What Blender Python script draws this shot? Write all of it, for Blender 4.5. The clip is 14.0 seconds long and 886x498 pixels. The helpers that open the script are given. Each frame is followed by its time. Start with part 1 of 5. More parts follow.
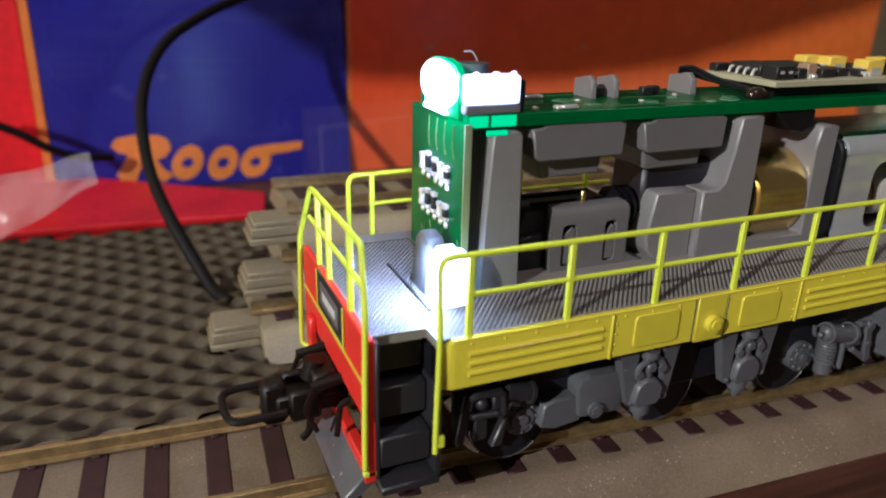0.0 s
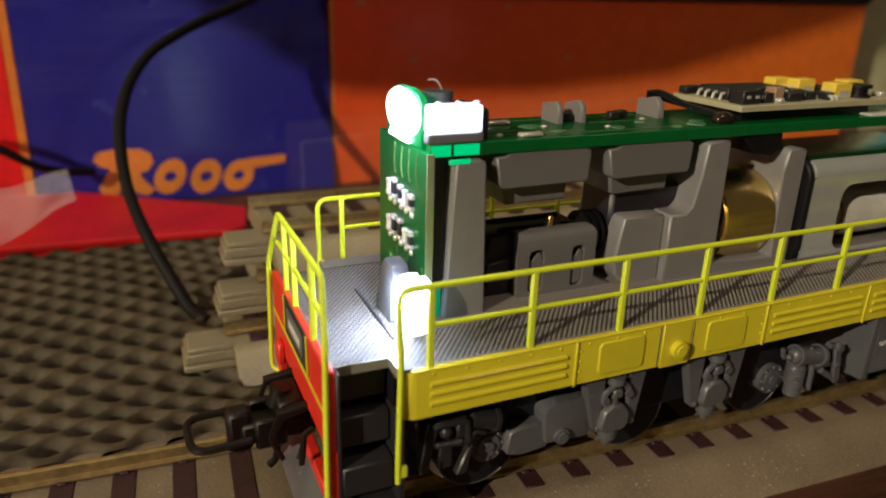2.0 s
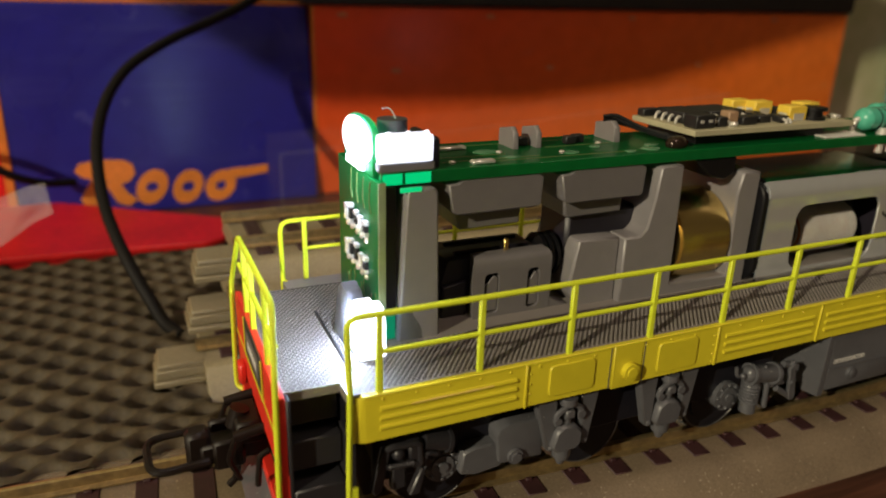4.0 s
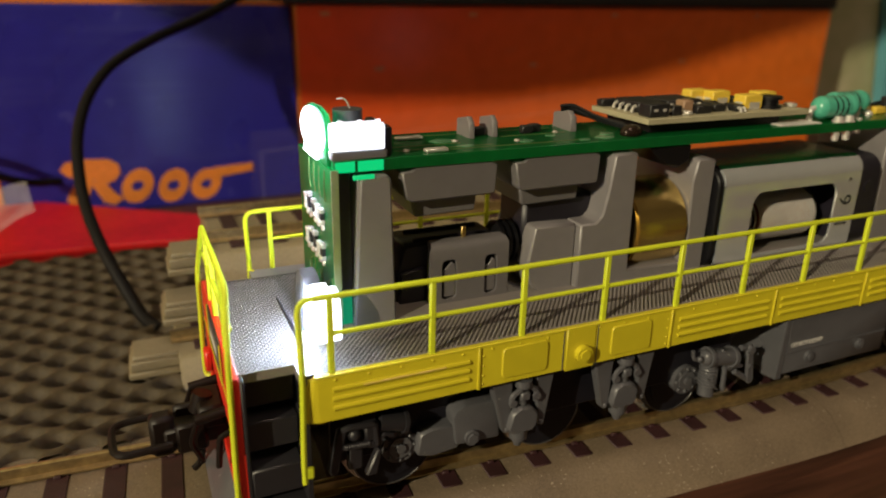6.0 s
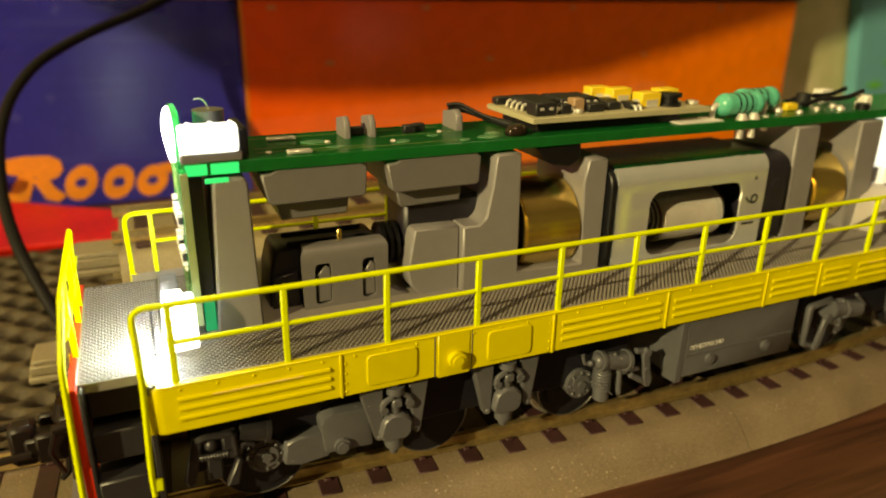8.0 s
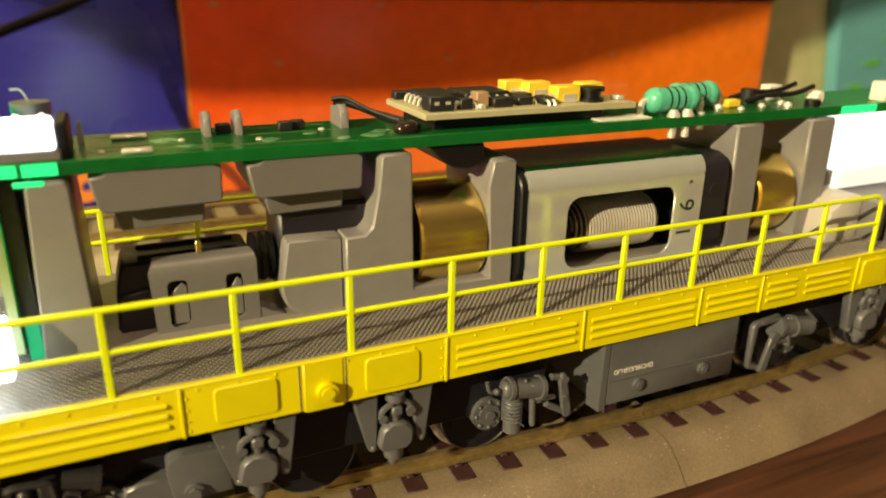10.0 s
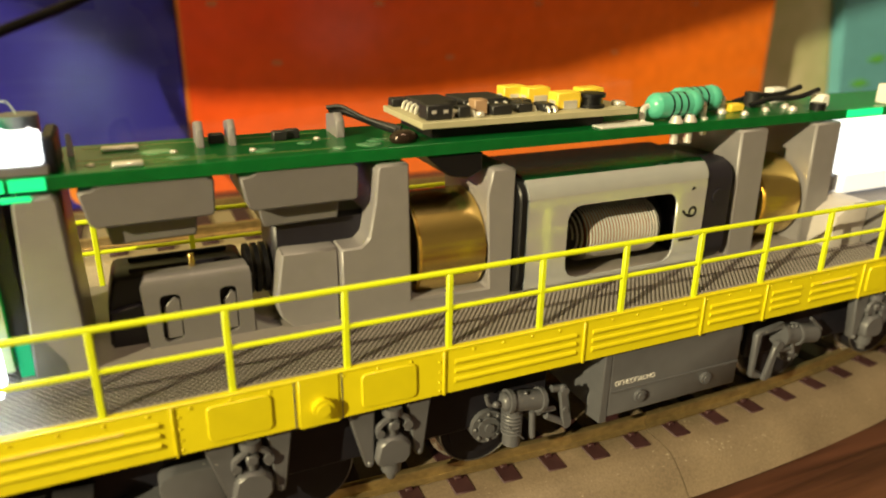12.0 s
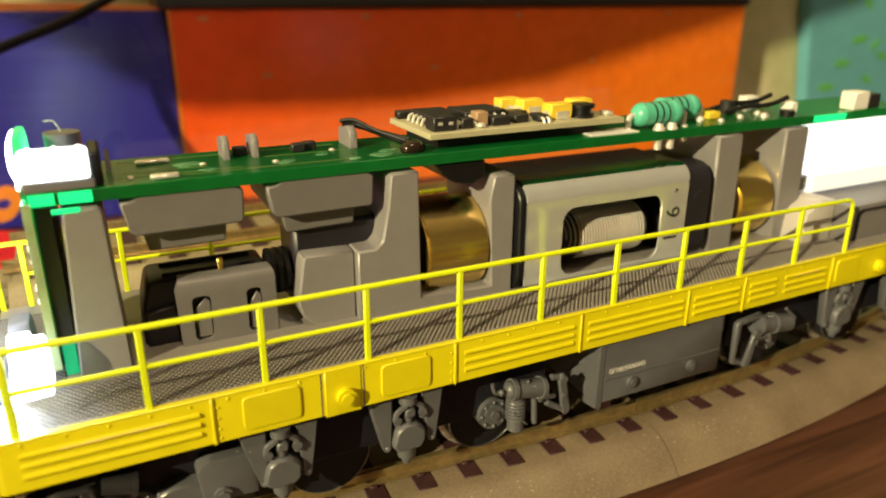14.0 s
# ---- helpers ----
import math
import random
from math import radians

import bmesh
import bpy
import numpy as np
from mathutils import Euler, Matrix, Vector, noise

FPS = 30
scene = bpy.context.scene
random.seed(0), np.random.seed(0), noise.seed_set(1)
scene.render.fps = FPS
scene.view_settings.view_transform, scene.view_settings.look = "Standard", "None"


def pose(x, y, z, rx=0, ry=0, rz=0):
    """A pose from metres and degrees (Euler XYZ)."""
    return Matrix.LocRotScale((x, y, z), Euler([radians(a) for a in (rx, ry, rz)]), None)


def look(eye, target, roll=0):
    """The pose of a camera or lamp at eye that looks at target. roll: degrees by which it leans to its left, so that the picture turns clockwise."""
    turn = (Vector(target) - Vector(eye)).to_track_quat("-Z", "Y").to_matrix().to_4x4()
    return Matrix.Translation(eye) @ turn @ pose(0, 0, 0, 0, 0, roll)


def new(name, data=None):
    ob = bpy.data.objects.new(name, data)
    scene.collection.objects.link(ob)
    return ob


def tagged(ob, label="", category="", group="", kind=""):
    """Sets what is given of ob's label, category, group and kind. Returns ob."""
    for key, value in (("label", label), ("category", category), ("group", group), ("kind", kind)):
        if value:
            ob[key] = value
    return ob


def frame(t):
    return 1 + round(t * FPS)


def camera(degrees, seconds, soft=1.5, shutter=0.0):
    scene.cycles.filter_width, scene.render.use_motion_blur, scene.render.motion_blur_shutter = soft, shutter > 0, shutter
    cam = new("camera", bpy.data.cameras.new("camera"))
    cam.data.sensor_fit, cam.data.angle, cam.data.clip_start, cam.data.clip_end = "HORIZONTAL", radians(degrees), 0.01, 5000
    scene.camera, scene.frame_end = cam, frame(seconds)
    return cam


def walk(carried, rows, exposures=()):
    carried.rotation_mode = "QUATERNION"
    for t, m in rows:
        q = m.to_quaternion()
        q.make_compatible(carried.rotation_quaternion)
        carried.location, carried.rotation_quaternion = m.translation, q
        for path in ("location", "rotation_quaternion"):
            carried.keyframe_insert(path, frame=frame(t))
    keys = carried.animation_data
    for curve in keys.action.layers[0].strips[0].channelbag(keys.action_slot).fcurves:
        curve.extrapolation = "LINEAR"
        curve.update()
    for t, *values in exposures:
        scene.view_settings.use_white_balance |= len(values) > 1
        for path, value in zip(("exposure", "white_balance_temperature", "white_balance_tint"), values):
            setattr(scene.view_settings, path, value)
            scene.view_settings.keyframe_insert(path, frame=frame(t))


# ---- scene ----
cam = camera(64.00, 14.0, soft=2.0)
EXPOSURE = [(0, 0.31, 4500, 21), (0.8, 0.05, 5350, 15), (3.0, -0.04, 5450, 15), (6.4, 0.02, 5650, 13), (6.6, -0.02, 6200, 10), (6.8, -0.08, 8500, -5), (7.1, 0.17, 8500, -4), (7.6, 0.52, 8100, -4), (8.5, 0.86, 7500, -2), (11.0, 1.20, 6250, 4), (14.0, 1.15, 6350, 2)]
CM = 0.01  # the path is written in centimetres
PATH = [
    (0, (-1.402, -6.288, 5.944), (0.449, -1.990, 4.182), 1.51),
    (0.5, (-1.250, -6.410, 6.048), (0.607, -2.112, 4.294), 1.42),
    (1, (-1.086, -6.442, 6.416), (0.781, -2.138, 4.688), 1.29),
    (1.5, (-1.106, -6.403, 6.259), (0.778, -2.103, 4.539), 1.45),
    (2, (-1.035, -6.341, 6.217), (0.856, -2.048, 4.488), 1.53),
    (2.5, (-1.236, -6.478, 6.291), (0.657, -2.184, 4.567), 1.52),
    (3, (-1.130, -6.551, 6.244), (0.771, -2.261, 4.517), 1.72),
    (3.2, (-0.910, -6.542, 6.582), (1.003, -2.255, 4.860), 1.71),
    (5.3, (-0.426, -6.938, 6.570), (1.462, -2.644, 4.840), 1.21),
    (5.5, (-0.377, -6.997, 6.583), (1.506, -2.698, 4.860), 1.09),
    (6, (-0.151, -7.113, 6.485), (1.763, -2.823, 4.771), 1.07),
    (6.5, (0.188, -7.216, 6.564), (2.112, -2.934, 4.842), 1.03),
    (7, (0.172, -7.226, 6.541), (2.101, -2.946, 4.820), 1.02),
    (7.5, (0.735, -7.444, 6.658), (2.653, -3.169, 4.912), 1.12),
    (8, (1.518, -7.539, 6.574), (3.436, -3.272, 4.808), 0.95),
    (8.5, (2.361, -7.615, 6.374), (4.308, -3.365, 4.600), 1.23),
    (8.7, (2.605, -7.637, 6.231), (4.568, -3.387, 4.476), 1.07),
    (10.8, (3.438, -6.733, 6.255), (5.384, -2.461, 4.535), 0.95),
    (11, (3.463, -6.827, 6.267), (5.410, -2.567, 4.518), 1.08),
    (11.5, (3.549, -6.867, 6.340), (5.491, -2.607, 4.586), 0.91),
    (12, (3.488, -6.841, 6.383), (5.419, -2.579, 4.622), 0.73),
    (12.5, (3.373, -6.913, 6.359), (5.317, -2.652, 4.607), 0.61),
    (13, (3.288, -7.074, 6.431), (5.266, -2.825, 4.690), 0.42),
    (13.5, (3.098, -7.267, 6.503), (5.114, -3.031, 4.774), 0.27),
    (14, (2.815, -7.344, 6.573), (4.893, -3.132, 4.857), 0.29),
]
walk(cam, [(t, look(Vector(eye) * CM, Vector(target) * CM, roll)) for t, eye, target, roll in PATH], EXPOSURE)
cam.data.dof.use_dof = True
cam.data.dof.focus_distance = 0.098
cam.data.dof.aperture_fstop = 21.0

# ---- light ----
world = bpy.data.worlds.new("room_dusk")
scene.world = world
world.use_nodes = True
world.node_tree.nodes["Background"].inputs[0].default_value = (1.0, 0.72, 0.45, 1)
world.node_tree.nodes["Background"].inputs[1].default_value = 0.014


def lamp(name, kind, where, target, energy, colour, size):
    data = bpy.data.lights.new(name, kind)
    data.energy, data.color = energy, colour
    if kind == "AREA":
        data.shape, data.size = "DISK", size
    else:
        data.shadow_soft_size = size
    ob = new(name, data)
    ob.matrix_world = look([v * 0.001 for v in where], [v * 0.001 for v in target])
    return ob


# the warm lamp of the room, low to one side: it throws the railing's shadows across the walkway
lamp("room_lamp", "AREA", (-1320, -670, 697), (110, 40, 10), 26.0, (1.0, 0.80, 0.45), 0.017)
# an added weak, soft fill from above, with no lamp known there
lamp("ceiling_lamp", "AREA", (60, -520, 1480), (60, 40, 0), 4.2, (1.0, 0.68, 0.44), 0.40)
# white diodes of the model itself
lamp("marker_diode", "POINT", (15.75, 8.9, 27.3), (0, 0, 0), 0.023, (0.86, 0.93, 1.0), 0.0012)
lamp("headlight_diode", "POINT", (16.4, 16.0, 49.0), (0, 0, 0), 0.020, (0.86, 0.93, 1.0), 0.0012)

# ---- materials ----
def material(name, colour, rough=0.5, metal=0.0, vary=0.12, scale=400.0, bump=0.0, bump_scale=2500.0, second=None, patch=60.0, coat=0.0, spec=0.5):
    """A surface with variation at two sizes: broad stains and fine grain."""
    m = bpy.data.materials.new(name)
    m.use_nodes = True
    nt = m.node_tree
    n, l = nt.nodes, nt.links
    bsdf = n["Principled BSDF"]
    bsdf.inputs["Metallic"].default_value = metal
    bsdf.inputs["Coat Weight"].default_value = coat
    bsdf.inputs["Specular IOR Level"].default_value = spec
    pos = n.new("ShaderNodeTexCoord").outputs["Object"]
    fine = n.new("ShaderNodeTexNoise")
    fine.inputs["Scale"].default_value, fine.inputs["Detail"].default_value = scale, 5
    broad = n.new("ShaderNodeTexNoise")
    broad.inputs["Scale"].default_value, broad.inputs["Detail"].default_value = patch, 3
    l.new(pos, fine.inputs["Vector"])
    l.new(pos, broad.inputs["Vector"])
    other = second or tuple(c * (1 - vary * 2.0) for c in colour)
    ramp = n.new("ShaderNodeMapRange")
    ramp.inputs["From Min"].default_value, ramp.inputs["From Max"].default_value = 0.35, 0.68
    mixed = n.new("ShaderNodeMath")
    mixed.operation = "MULTIPLY_ADD"
    mixed.inputs[1].default_value = 0.55
    half = n.new("ShaderNodeMath")
    half.operation = "MULTIPLY"
    half.inputs[1].default_value = 0.45
    l.new(broad.outputs["Fac"], half.inputs[0])
    l.new(fine.outputs["Fac"], mixed.inputs[0])
    l.new(half.outputs[0], mixed.inputs[2])
    l.new(mixed.outputs[0], ramp.inputs["Value"])
    mix = n.new("ShaderNodeMix")
    mix.data_type = "RGBA"
    mix.inputs[6].default_value, mix.inputs[7].default_value = (*other, 1), (*colour, 1)
    l.new(ramp.outputs[0], mix.inputs[0])
    l.new(mix.outputs[2], bsdf.inputs["Base Color"])
    rr = n.new("ShaderNodeMapRange")
    rr.inputs["To Min"].default_value, rr.inputs["To Max"].default_value = min(1, rough * 1.2), rough * 0.85
    l.new(broad.outputs["Fac"], rr.inputs["Value"])
    l.new(rr.outputs[0], bsdf.inputs["Roughness"])
    if bump:
        grain = n.new("ShaderNodeTexNoise")
        grain.inputs["Scale"].default_value, grain.inputs["Detail"].default_value = bump_scale, 4
        l.new(pos, grain.inputs["Vector"])
        b = n.new("ShaderNodeBump")
        b.inputs["Strength"].default_value, b.inputs["Distance"].default_value = bump, 0.0002
        l.new(grain.outputs["Fac"], b.inputs["Height"])
        l.new(b.outputs[0], bsdf.inputs["Normal"])
    return m


def glow(name, colour, strength, base=(0.85, 0.85, 0.85)):
    m = bpy.data.materials.new(name)
    m.use_nodes = True
    bsdf = m.node_tree.nodes["Principled BSDF"]
    bsdf.inputs["Base Color"].default_value = (*base, 1)
    bsdf.inputs["Emission Color"].default_value = (*colour, 1)
    bsdf.inputs["Emission Strength"].default_value = strength
    return m


YELLOW = material("yellow_paint", (0.68, 0.592, 0.004), 0.38, vary=0.05, bump=0.10, bump_scale=6000)
RAIL_YELLOW = material("yellow_plastic", (0.70, 0.80, 0.008), 0.42, vary=0.04, bump=0.15, bump_scale=5000)
WORN = material("worn_ridge", (0.84, 0.64, 0.24), 0.45, second=(0.70, 0.56, 0.006), scale=700, patch=160)
GREY = material("grey_plastic", (0.150, 0.142, 0.148), 0.36, vary=0.06, bump=0.12, bump_scale=5000)
GREY_BRIGHT = material("grey_moulding", (0.215, 0.204, 0.211), 0.34, vary=0.06, bump=0.12, bump_scale=5000)
UNDER = material("underframe_grey", (0.101, 0.103, 0.116), 0.34, vary=0.10, bump=0.15, bump_scale=4000)
DARK = material("dark_plastic", (0.016, 0.016, 0.020), 0.45, vary=0.15, spec=0.35)
# grey darkened by the shade around the steps and outer brake gear
STEP_GREY = material("step_grey", (0.026, 0.025, 0.030), 0.38, vary=0.12, spec=0.5)
BLACK = material("black_plastic", (0.007, 0.007, 0.009), 0.40, vary=0.15, spec=0.35)
GREEN = material("green_circuit_board", (0.010, 0.130, 0.030), 0.24, second=(0.005, 0.085, 0.020), scale=700, coat=0.12)
n, l = GREEN.node_tree.nodes, GREEN.node_tree.links
through_board = n.new("ShaderNodeBsdfTranslucent")
through_board.inputs["Color"].default_value = (0.10, 0.85, 0.28, 1)
blend = n.new("ShaderNodeMixShader")
blend.inputs[0].default_value = 0.26
l.new(n["Principled BSDF"].outputs[0], blend.inputs[1])
l.new(through_board.outputs[0], blend.inputs[2])
l.new(blend.outputs[0], n["Material Output"].inputs["Surface"])
TRACE = material("board_trace_green", (0.10, 0.20, 0.05), 0.4)
BOARD_RIM = material("green_board_rim", (0.27, 0.33, 0.17), 0.5)
CREAM = material("board_edge", (0.46, 0.43, 0.28), 0.5, vary=0.08)
BRASS = material("brass", (0.84, 0.64, 0.23), 0.25, metal=0.97, vary=0.05)
WORN_STEEL = material("worn_steel", (0.34, 0.33, 0.32), 0.42, metal=0.85, vary=0.2)
STEEL = material("steel", (0.86, 0.85, 0.83), 0.26, metal=0.85, vary=0.06)
# case steel made less metallic so that the front reads brightly lit
CASE = material("lit_case", (0.84, 0.88, 0.93), 0.17, metal=0.68, vary=0.03, bump=0.06, bump_scale=300)
WIRE = material("winding_wire", (0.95, 0.91, 0.87), 0.20, metal=0.5, vary=0.12)
SOLDER = material("solder", (0.88, 0.86, 0.82), 0.28, metal=0.55, vary=0.10)
# darker copy of CASE: the top's dark reflection is put into the material
CASE_TOP = material("dark_case_top", (0.76, 0.86, 0.88), 0.16, metal=1.0, vary=0.05, bump=0.25, bump_scale=700)
COPPER = material("copper_wire", (0.42, 0.13, 0.06), 0.35, metal=0.7)
DARKSOLDER = material("dark_flux", (0.035, 0.022, 0.016), 0.18, metal=0.5)
# black plastic with the bluish haze put into its base colour
NAVY = material("hazed_black_plastic", (0.017, 0.015, 0.024), 0.42, vary=0.15, spec=0.45)
COUPLER = material("coupler_black", (0.011, 0.007, 0.006), 0.45, vary=0.2, spec=0.22)
# bluish black: the shade under the frame is put into this colour
WHEEL = material("shaded_black", (0.013, 0.013, 0.020), 0.42, vary=0.2, spec=0.32)
CHIP = material("chip_black", (0.018, 0.018, 0.02), 0.45, vary=0.2)
TANBLOCK = material("tan_ceramic", (0.42, 0.27, 0.16), 0.45)
TANTALUM = material("yellow_capacitor", (0.86, 0.62, 0.05), 0.45, vary=0.06)
TEALRES = material("green_resistor", (0.10, 0.45, 0.32), 0.3, vary=0.05)
WHITE = material("white_plastic", (0.80, 0.79, 0.76), 0.4, vary=0.04)
RED = material("red_paint", (0.72, 0.030, 0.010), 0.40, vary=0.08)
SLEEPER = material("sleeper_brown", (0.046, 0.014, 0.017), 0.6, vary=0.25, bump=0.3)
# nickel whose colour carries the brassy tint of warm lamp light
RAILMETAL = material("nickel_rail", (0.60, 0.46, 0.22), 0.36, metal=0.85, vary=0.2, scale=900)
BALLAST = material("roadbed_plastic", (0.232, 0.180, 0.120), 0.42, second=(0.130, 0.098, 0.066), scale=3000, patch=90, bump=0.35, bump_scale=3500)
OLDBED = material("stacked_roadbed", (0.27, 0.225, 0.135), 0.5, second=(0.20, 0.165, 0.095), scale=1500, patch=70, bump=0.2)
MAT = material("rubber_mat", (0.081, 0.059, 0.028), 0.72, vary=0.28, scale=900, bump=0.5, bump_scale=1300)


def card(name, colour, rough, pale):
    """Printed glossy card: faint bands along it, smudged gloss, pale specks and scuffs."""
    m = material(name, colour, rough, vary=0.10, patch=22, scale=160)
    n, l = m.node_tree.nodes, m.node_tree.links
    bsdf = n["Principled BSDF"]
    source = bsdf.inputs["Base Color"].links[0].from_socket
    pos = n.new("ShaderNodeTexCoord").outputs["Object"]
    total = source
    for stretch, scale, low, high, most in (((6, 6, 90), 2.2, 0.50, 0.72, 0.16), ((1, 1, 1), 130.0, 0.66, 0.72, 0.30), ((40, 3, 3), 9.0, 0.68, 0.74, 0.14), ((1, 1, 1), 16.0, 0.45, 0.75, 0.16)):
        squeeze = n.new("ShaderNodeMapping")
        squeeze.inputs["Scale"].default_value = stretch
        l.new(pos, squeeze.inputs[0])
        tex = n.new("ShaderNodeTexNoise")
        tex.inputs["Scale"].default_value, tex.inputs["Detail"].default_value = scale, 3
        l.new(squeeze.outputs[0], tex.inputs["Vector"])
        step = n.new("ShaderNodeMapRange")
        step.inputs["From Min"].default_value, step.inputs["From Max"].default_value = low, high
        step.inputs["To Max"].default_value = most
        l.new(tex.outputs["Fac"], step.inputs["Value"])
        mix = n.new("ShaderNodeMix")
        mix.data_type = "RGBA"
        mix.inputs[7].default_value = (*pale, 1)
        l.new(step.outputs[0], mix.inputs[0])
        l.new(total, mix.inputs[6])
        total = mix.outputs[2]
    l.new(total, bsdf.inputs["Base Color"])
    wave = n.new("ShaderNodeTexNoise")
    wave.inputs["Scale"].default_value, wave.inputs["Detail"].default_value = 18.0, 2
    l.new(pos, wave.inputs["Vector"])
    b = n.new("ShaderNodeBump")
    b.inputs["Strength"].default_value, b.inputs["Distance"].default_value = 0.35, 0.002
    l.new(wave.outputs["Fac"], b.inputs["Height"])
    l.new(b.outputs[0], bsdf.inputs["Normal"])
    return m


BOXBLUE = card("blue_card", (0.024, 0.021, 0.285), 0.27, (0.10, 0.10, 0.36))
node = BOXBLUE.node_tree.nodes["Principled BSDF"]
node.inputs["Anisotropic"].default_value = 0.30
node.inputs["Anisotropic Rotation"].default_value = 0.25
around = BOXBLUE.node_tree.nodes.new("ShaderNodeTangent")
around.direction_type, around.axis = "RADIAL", "Z"
BOXBLUE.node_tree.links.new(around.outputs[0], node.inputs["Tangent"])
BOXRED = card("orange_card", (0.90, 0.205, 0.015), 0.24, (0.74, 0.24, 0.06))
# the base colour runs from red, near the blue carton and towards the top, to orange
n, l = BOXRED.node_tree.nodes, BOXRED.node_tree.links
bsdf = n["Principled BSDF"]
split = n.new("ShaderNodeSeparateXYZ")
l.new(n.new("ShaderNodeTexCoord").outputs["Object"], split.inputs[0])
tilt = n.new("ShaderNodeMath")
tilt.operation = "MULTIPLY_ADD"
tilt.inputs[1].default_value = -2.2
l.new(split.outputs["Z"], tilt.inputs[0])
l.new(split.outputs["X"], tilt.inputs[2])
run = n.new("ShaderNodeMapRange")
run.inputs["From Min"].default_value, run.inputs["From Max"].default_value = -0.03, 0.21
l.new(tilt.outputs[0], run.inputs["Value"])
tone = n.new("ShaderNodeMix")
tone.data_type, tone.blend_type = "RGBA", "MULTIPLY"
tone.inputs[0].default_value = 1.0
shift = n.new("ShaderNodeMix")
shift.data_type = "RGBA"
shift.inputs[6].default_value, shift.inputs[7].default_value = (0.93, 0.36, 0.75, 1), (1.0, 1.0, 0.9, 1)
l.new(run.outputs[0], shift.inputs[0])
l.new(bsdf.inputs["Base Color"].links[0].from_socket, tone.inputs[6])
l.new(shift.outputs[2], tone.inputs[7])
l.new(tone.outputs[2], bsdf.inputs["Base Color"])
PALEMARK = material("pale_orange_print", (0.66, 0.20, 0.06), 0.4)
BOXEDGE = material("orange_edge", (0.75, 0.22, 0.02), 0.4)
LOGO = material("orange_print", (0.80, 0.26, 0.03), 0.4)
BOXDARK = material("dark_grey_card", (0.030, 0.026, 0.026), 0.5, vary=0.2, patch=20)
LIDRED = material("red_card", (0.70, 0.009, 0.007), 0.45, vary=0.15, patch=30)
CABLE = material("cable_black", (0.006, 0.005, 0.005), 0.6, spec=0.2)
TEAL = material("teal_card", (0.15, 0.43, 0.52), 0.45, vary=0.08)
LEAF = material("green_print", (0.14, 0.52, 0.08), 0.5)
WALL = material("wallpaper", (0.74, 0.66, 0.48), 0.8, second=(0.30, 0.34, 0.12), scale=26, patch=14)
PLASTER = material("plain_plaster", (0.40, 0.35, 0.28), 0.9)
GLOW_WHITE = glow("lit_diode", (0.93, 0.97, 1.0), 4.0)
GLOW_LENS = glow("lit_lens", (0.93, 0.97, 1.0), 3.0)
GLOW_BLOCK = glow("lit_light_block", (1.0, 0.97, 0.97), 1.35)
GLOW_BOX = glow("lit_diffuser", (1.0, 0.97, 0.92), 0.62)
GLOW_DIM = glow("dim_diffuser", (1.0, 0.94, 0.90), 0.22)
PALE = material("pale_moulding", (0.46, 0.43, 0.41), 0.4, vary=0.08)
# emission standing in for lamp light caught in the green boards
GLOW_EDGE = glow("painted_faint_glow", (0.02, 0.55, 0.22), 0.32, (0.004, 0.10, 0.03))
GLOW_GREEN = glow("painted_board_glow", (0.03, 0.72, 0.18), 0.8, (0.004, 0.10, 0.03))


def wood():
    m = bpy.data.materials.new("dark_wood")
    m.use_nodes = True
    n, l = m.node_tree.nodes, m.node_tree.links
    bsdf = n["Principled BSDF"]
    pos = n.new("ShaderNodeTexCoord").outputs["Object"]
    stretch = n.new("ShaderNodeMapping")
    stretch.inputs["Scale"].default_value = (14, 260, 60)
    stretch.inputs["Rotation"].default_value = (0, 0, 0.30)
    l.new(pos, stretch.inputs[0])
    grain = n.new("ShaderNodeTexNoise")
    grain.inputs["Scale"].default_value, grain.inputs["Detail"].default_value, grain.inputs["Distortion"].default_value = 1.6, 7, 0.6
    l.new(stretch.outputs[0], grain.inputs["Vector"])
    ramp = n.new("ShaderNodeValToRGB")
    ramp.color_ramp.elements[0].color, ramp.color_ramp.elements[0].position = (0.030, 0.011, 0.006, 1), 0.32
    ramp.color_ramp.elements[1].color, ramp.color_ramp.elements[1].position = (0.098, 0.038, 0.022, 1), 0.70
    l.new(grain.outputs["Fac"], ramp.inputs[0])
    l.new(ramp.outputs[0], bsdf.inputs["Base Color"])
    b = n.new("ShaderNodeBump")
    b.inputs["Strength"].default_value, b.inputs["Distance"].default_value = 0.25, 0.0003
    l.new(grain.outputs["Fac"], b.inputs["Height"])
    l.new(b.outputs[0], bsdf.inputs["Normal"])
    bsdf.inputs["Roughness"].default_value = 0.42
    return m


WOOD = wood()


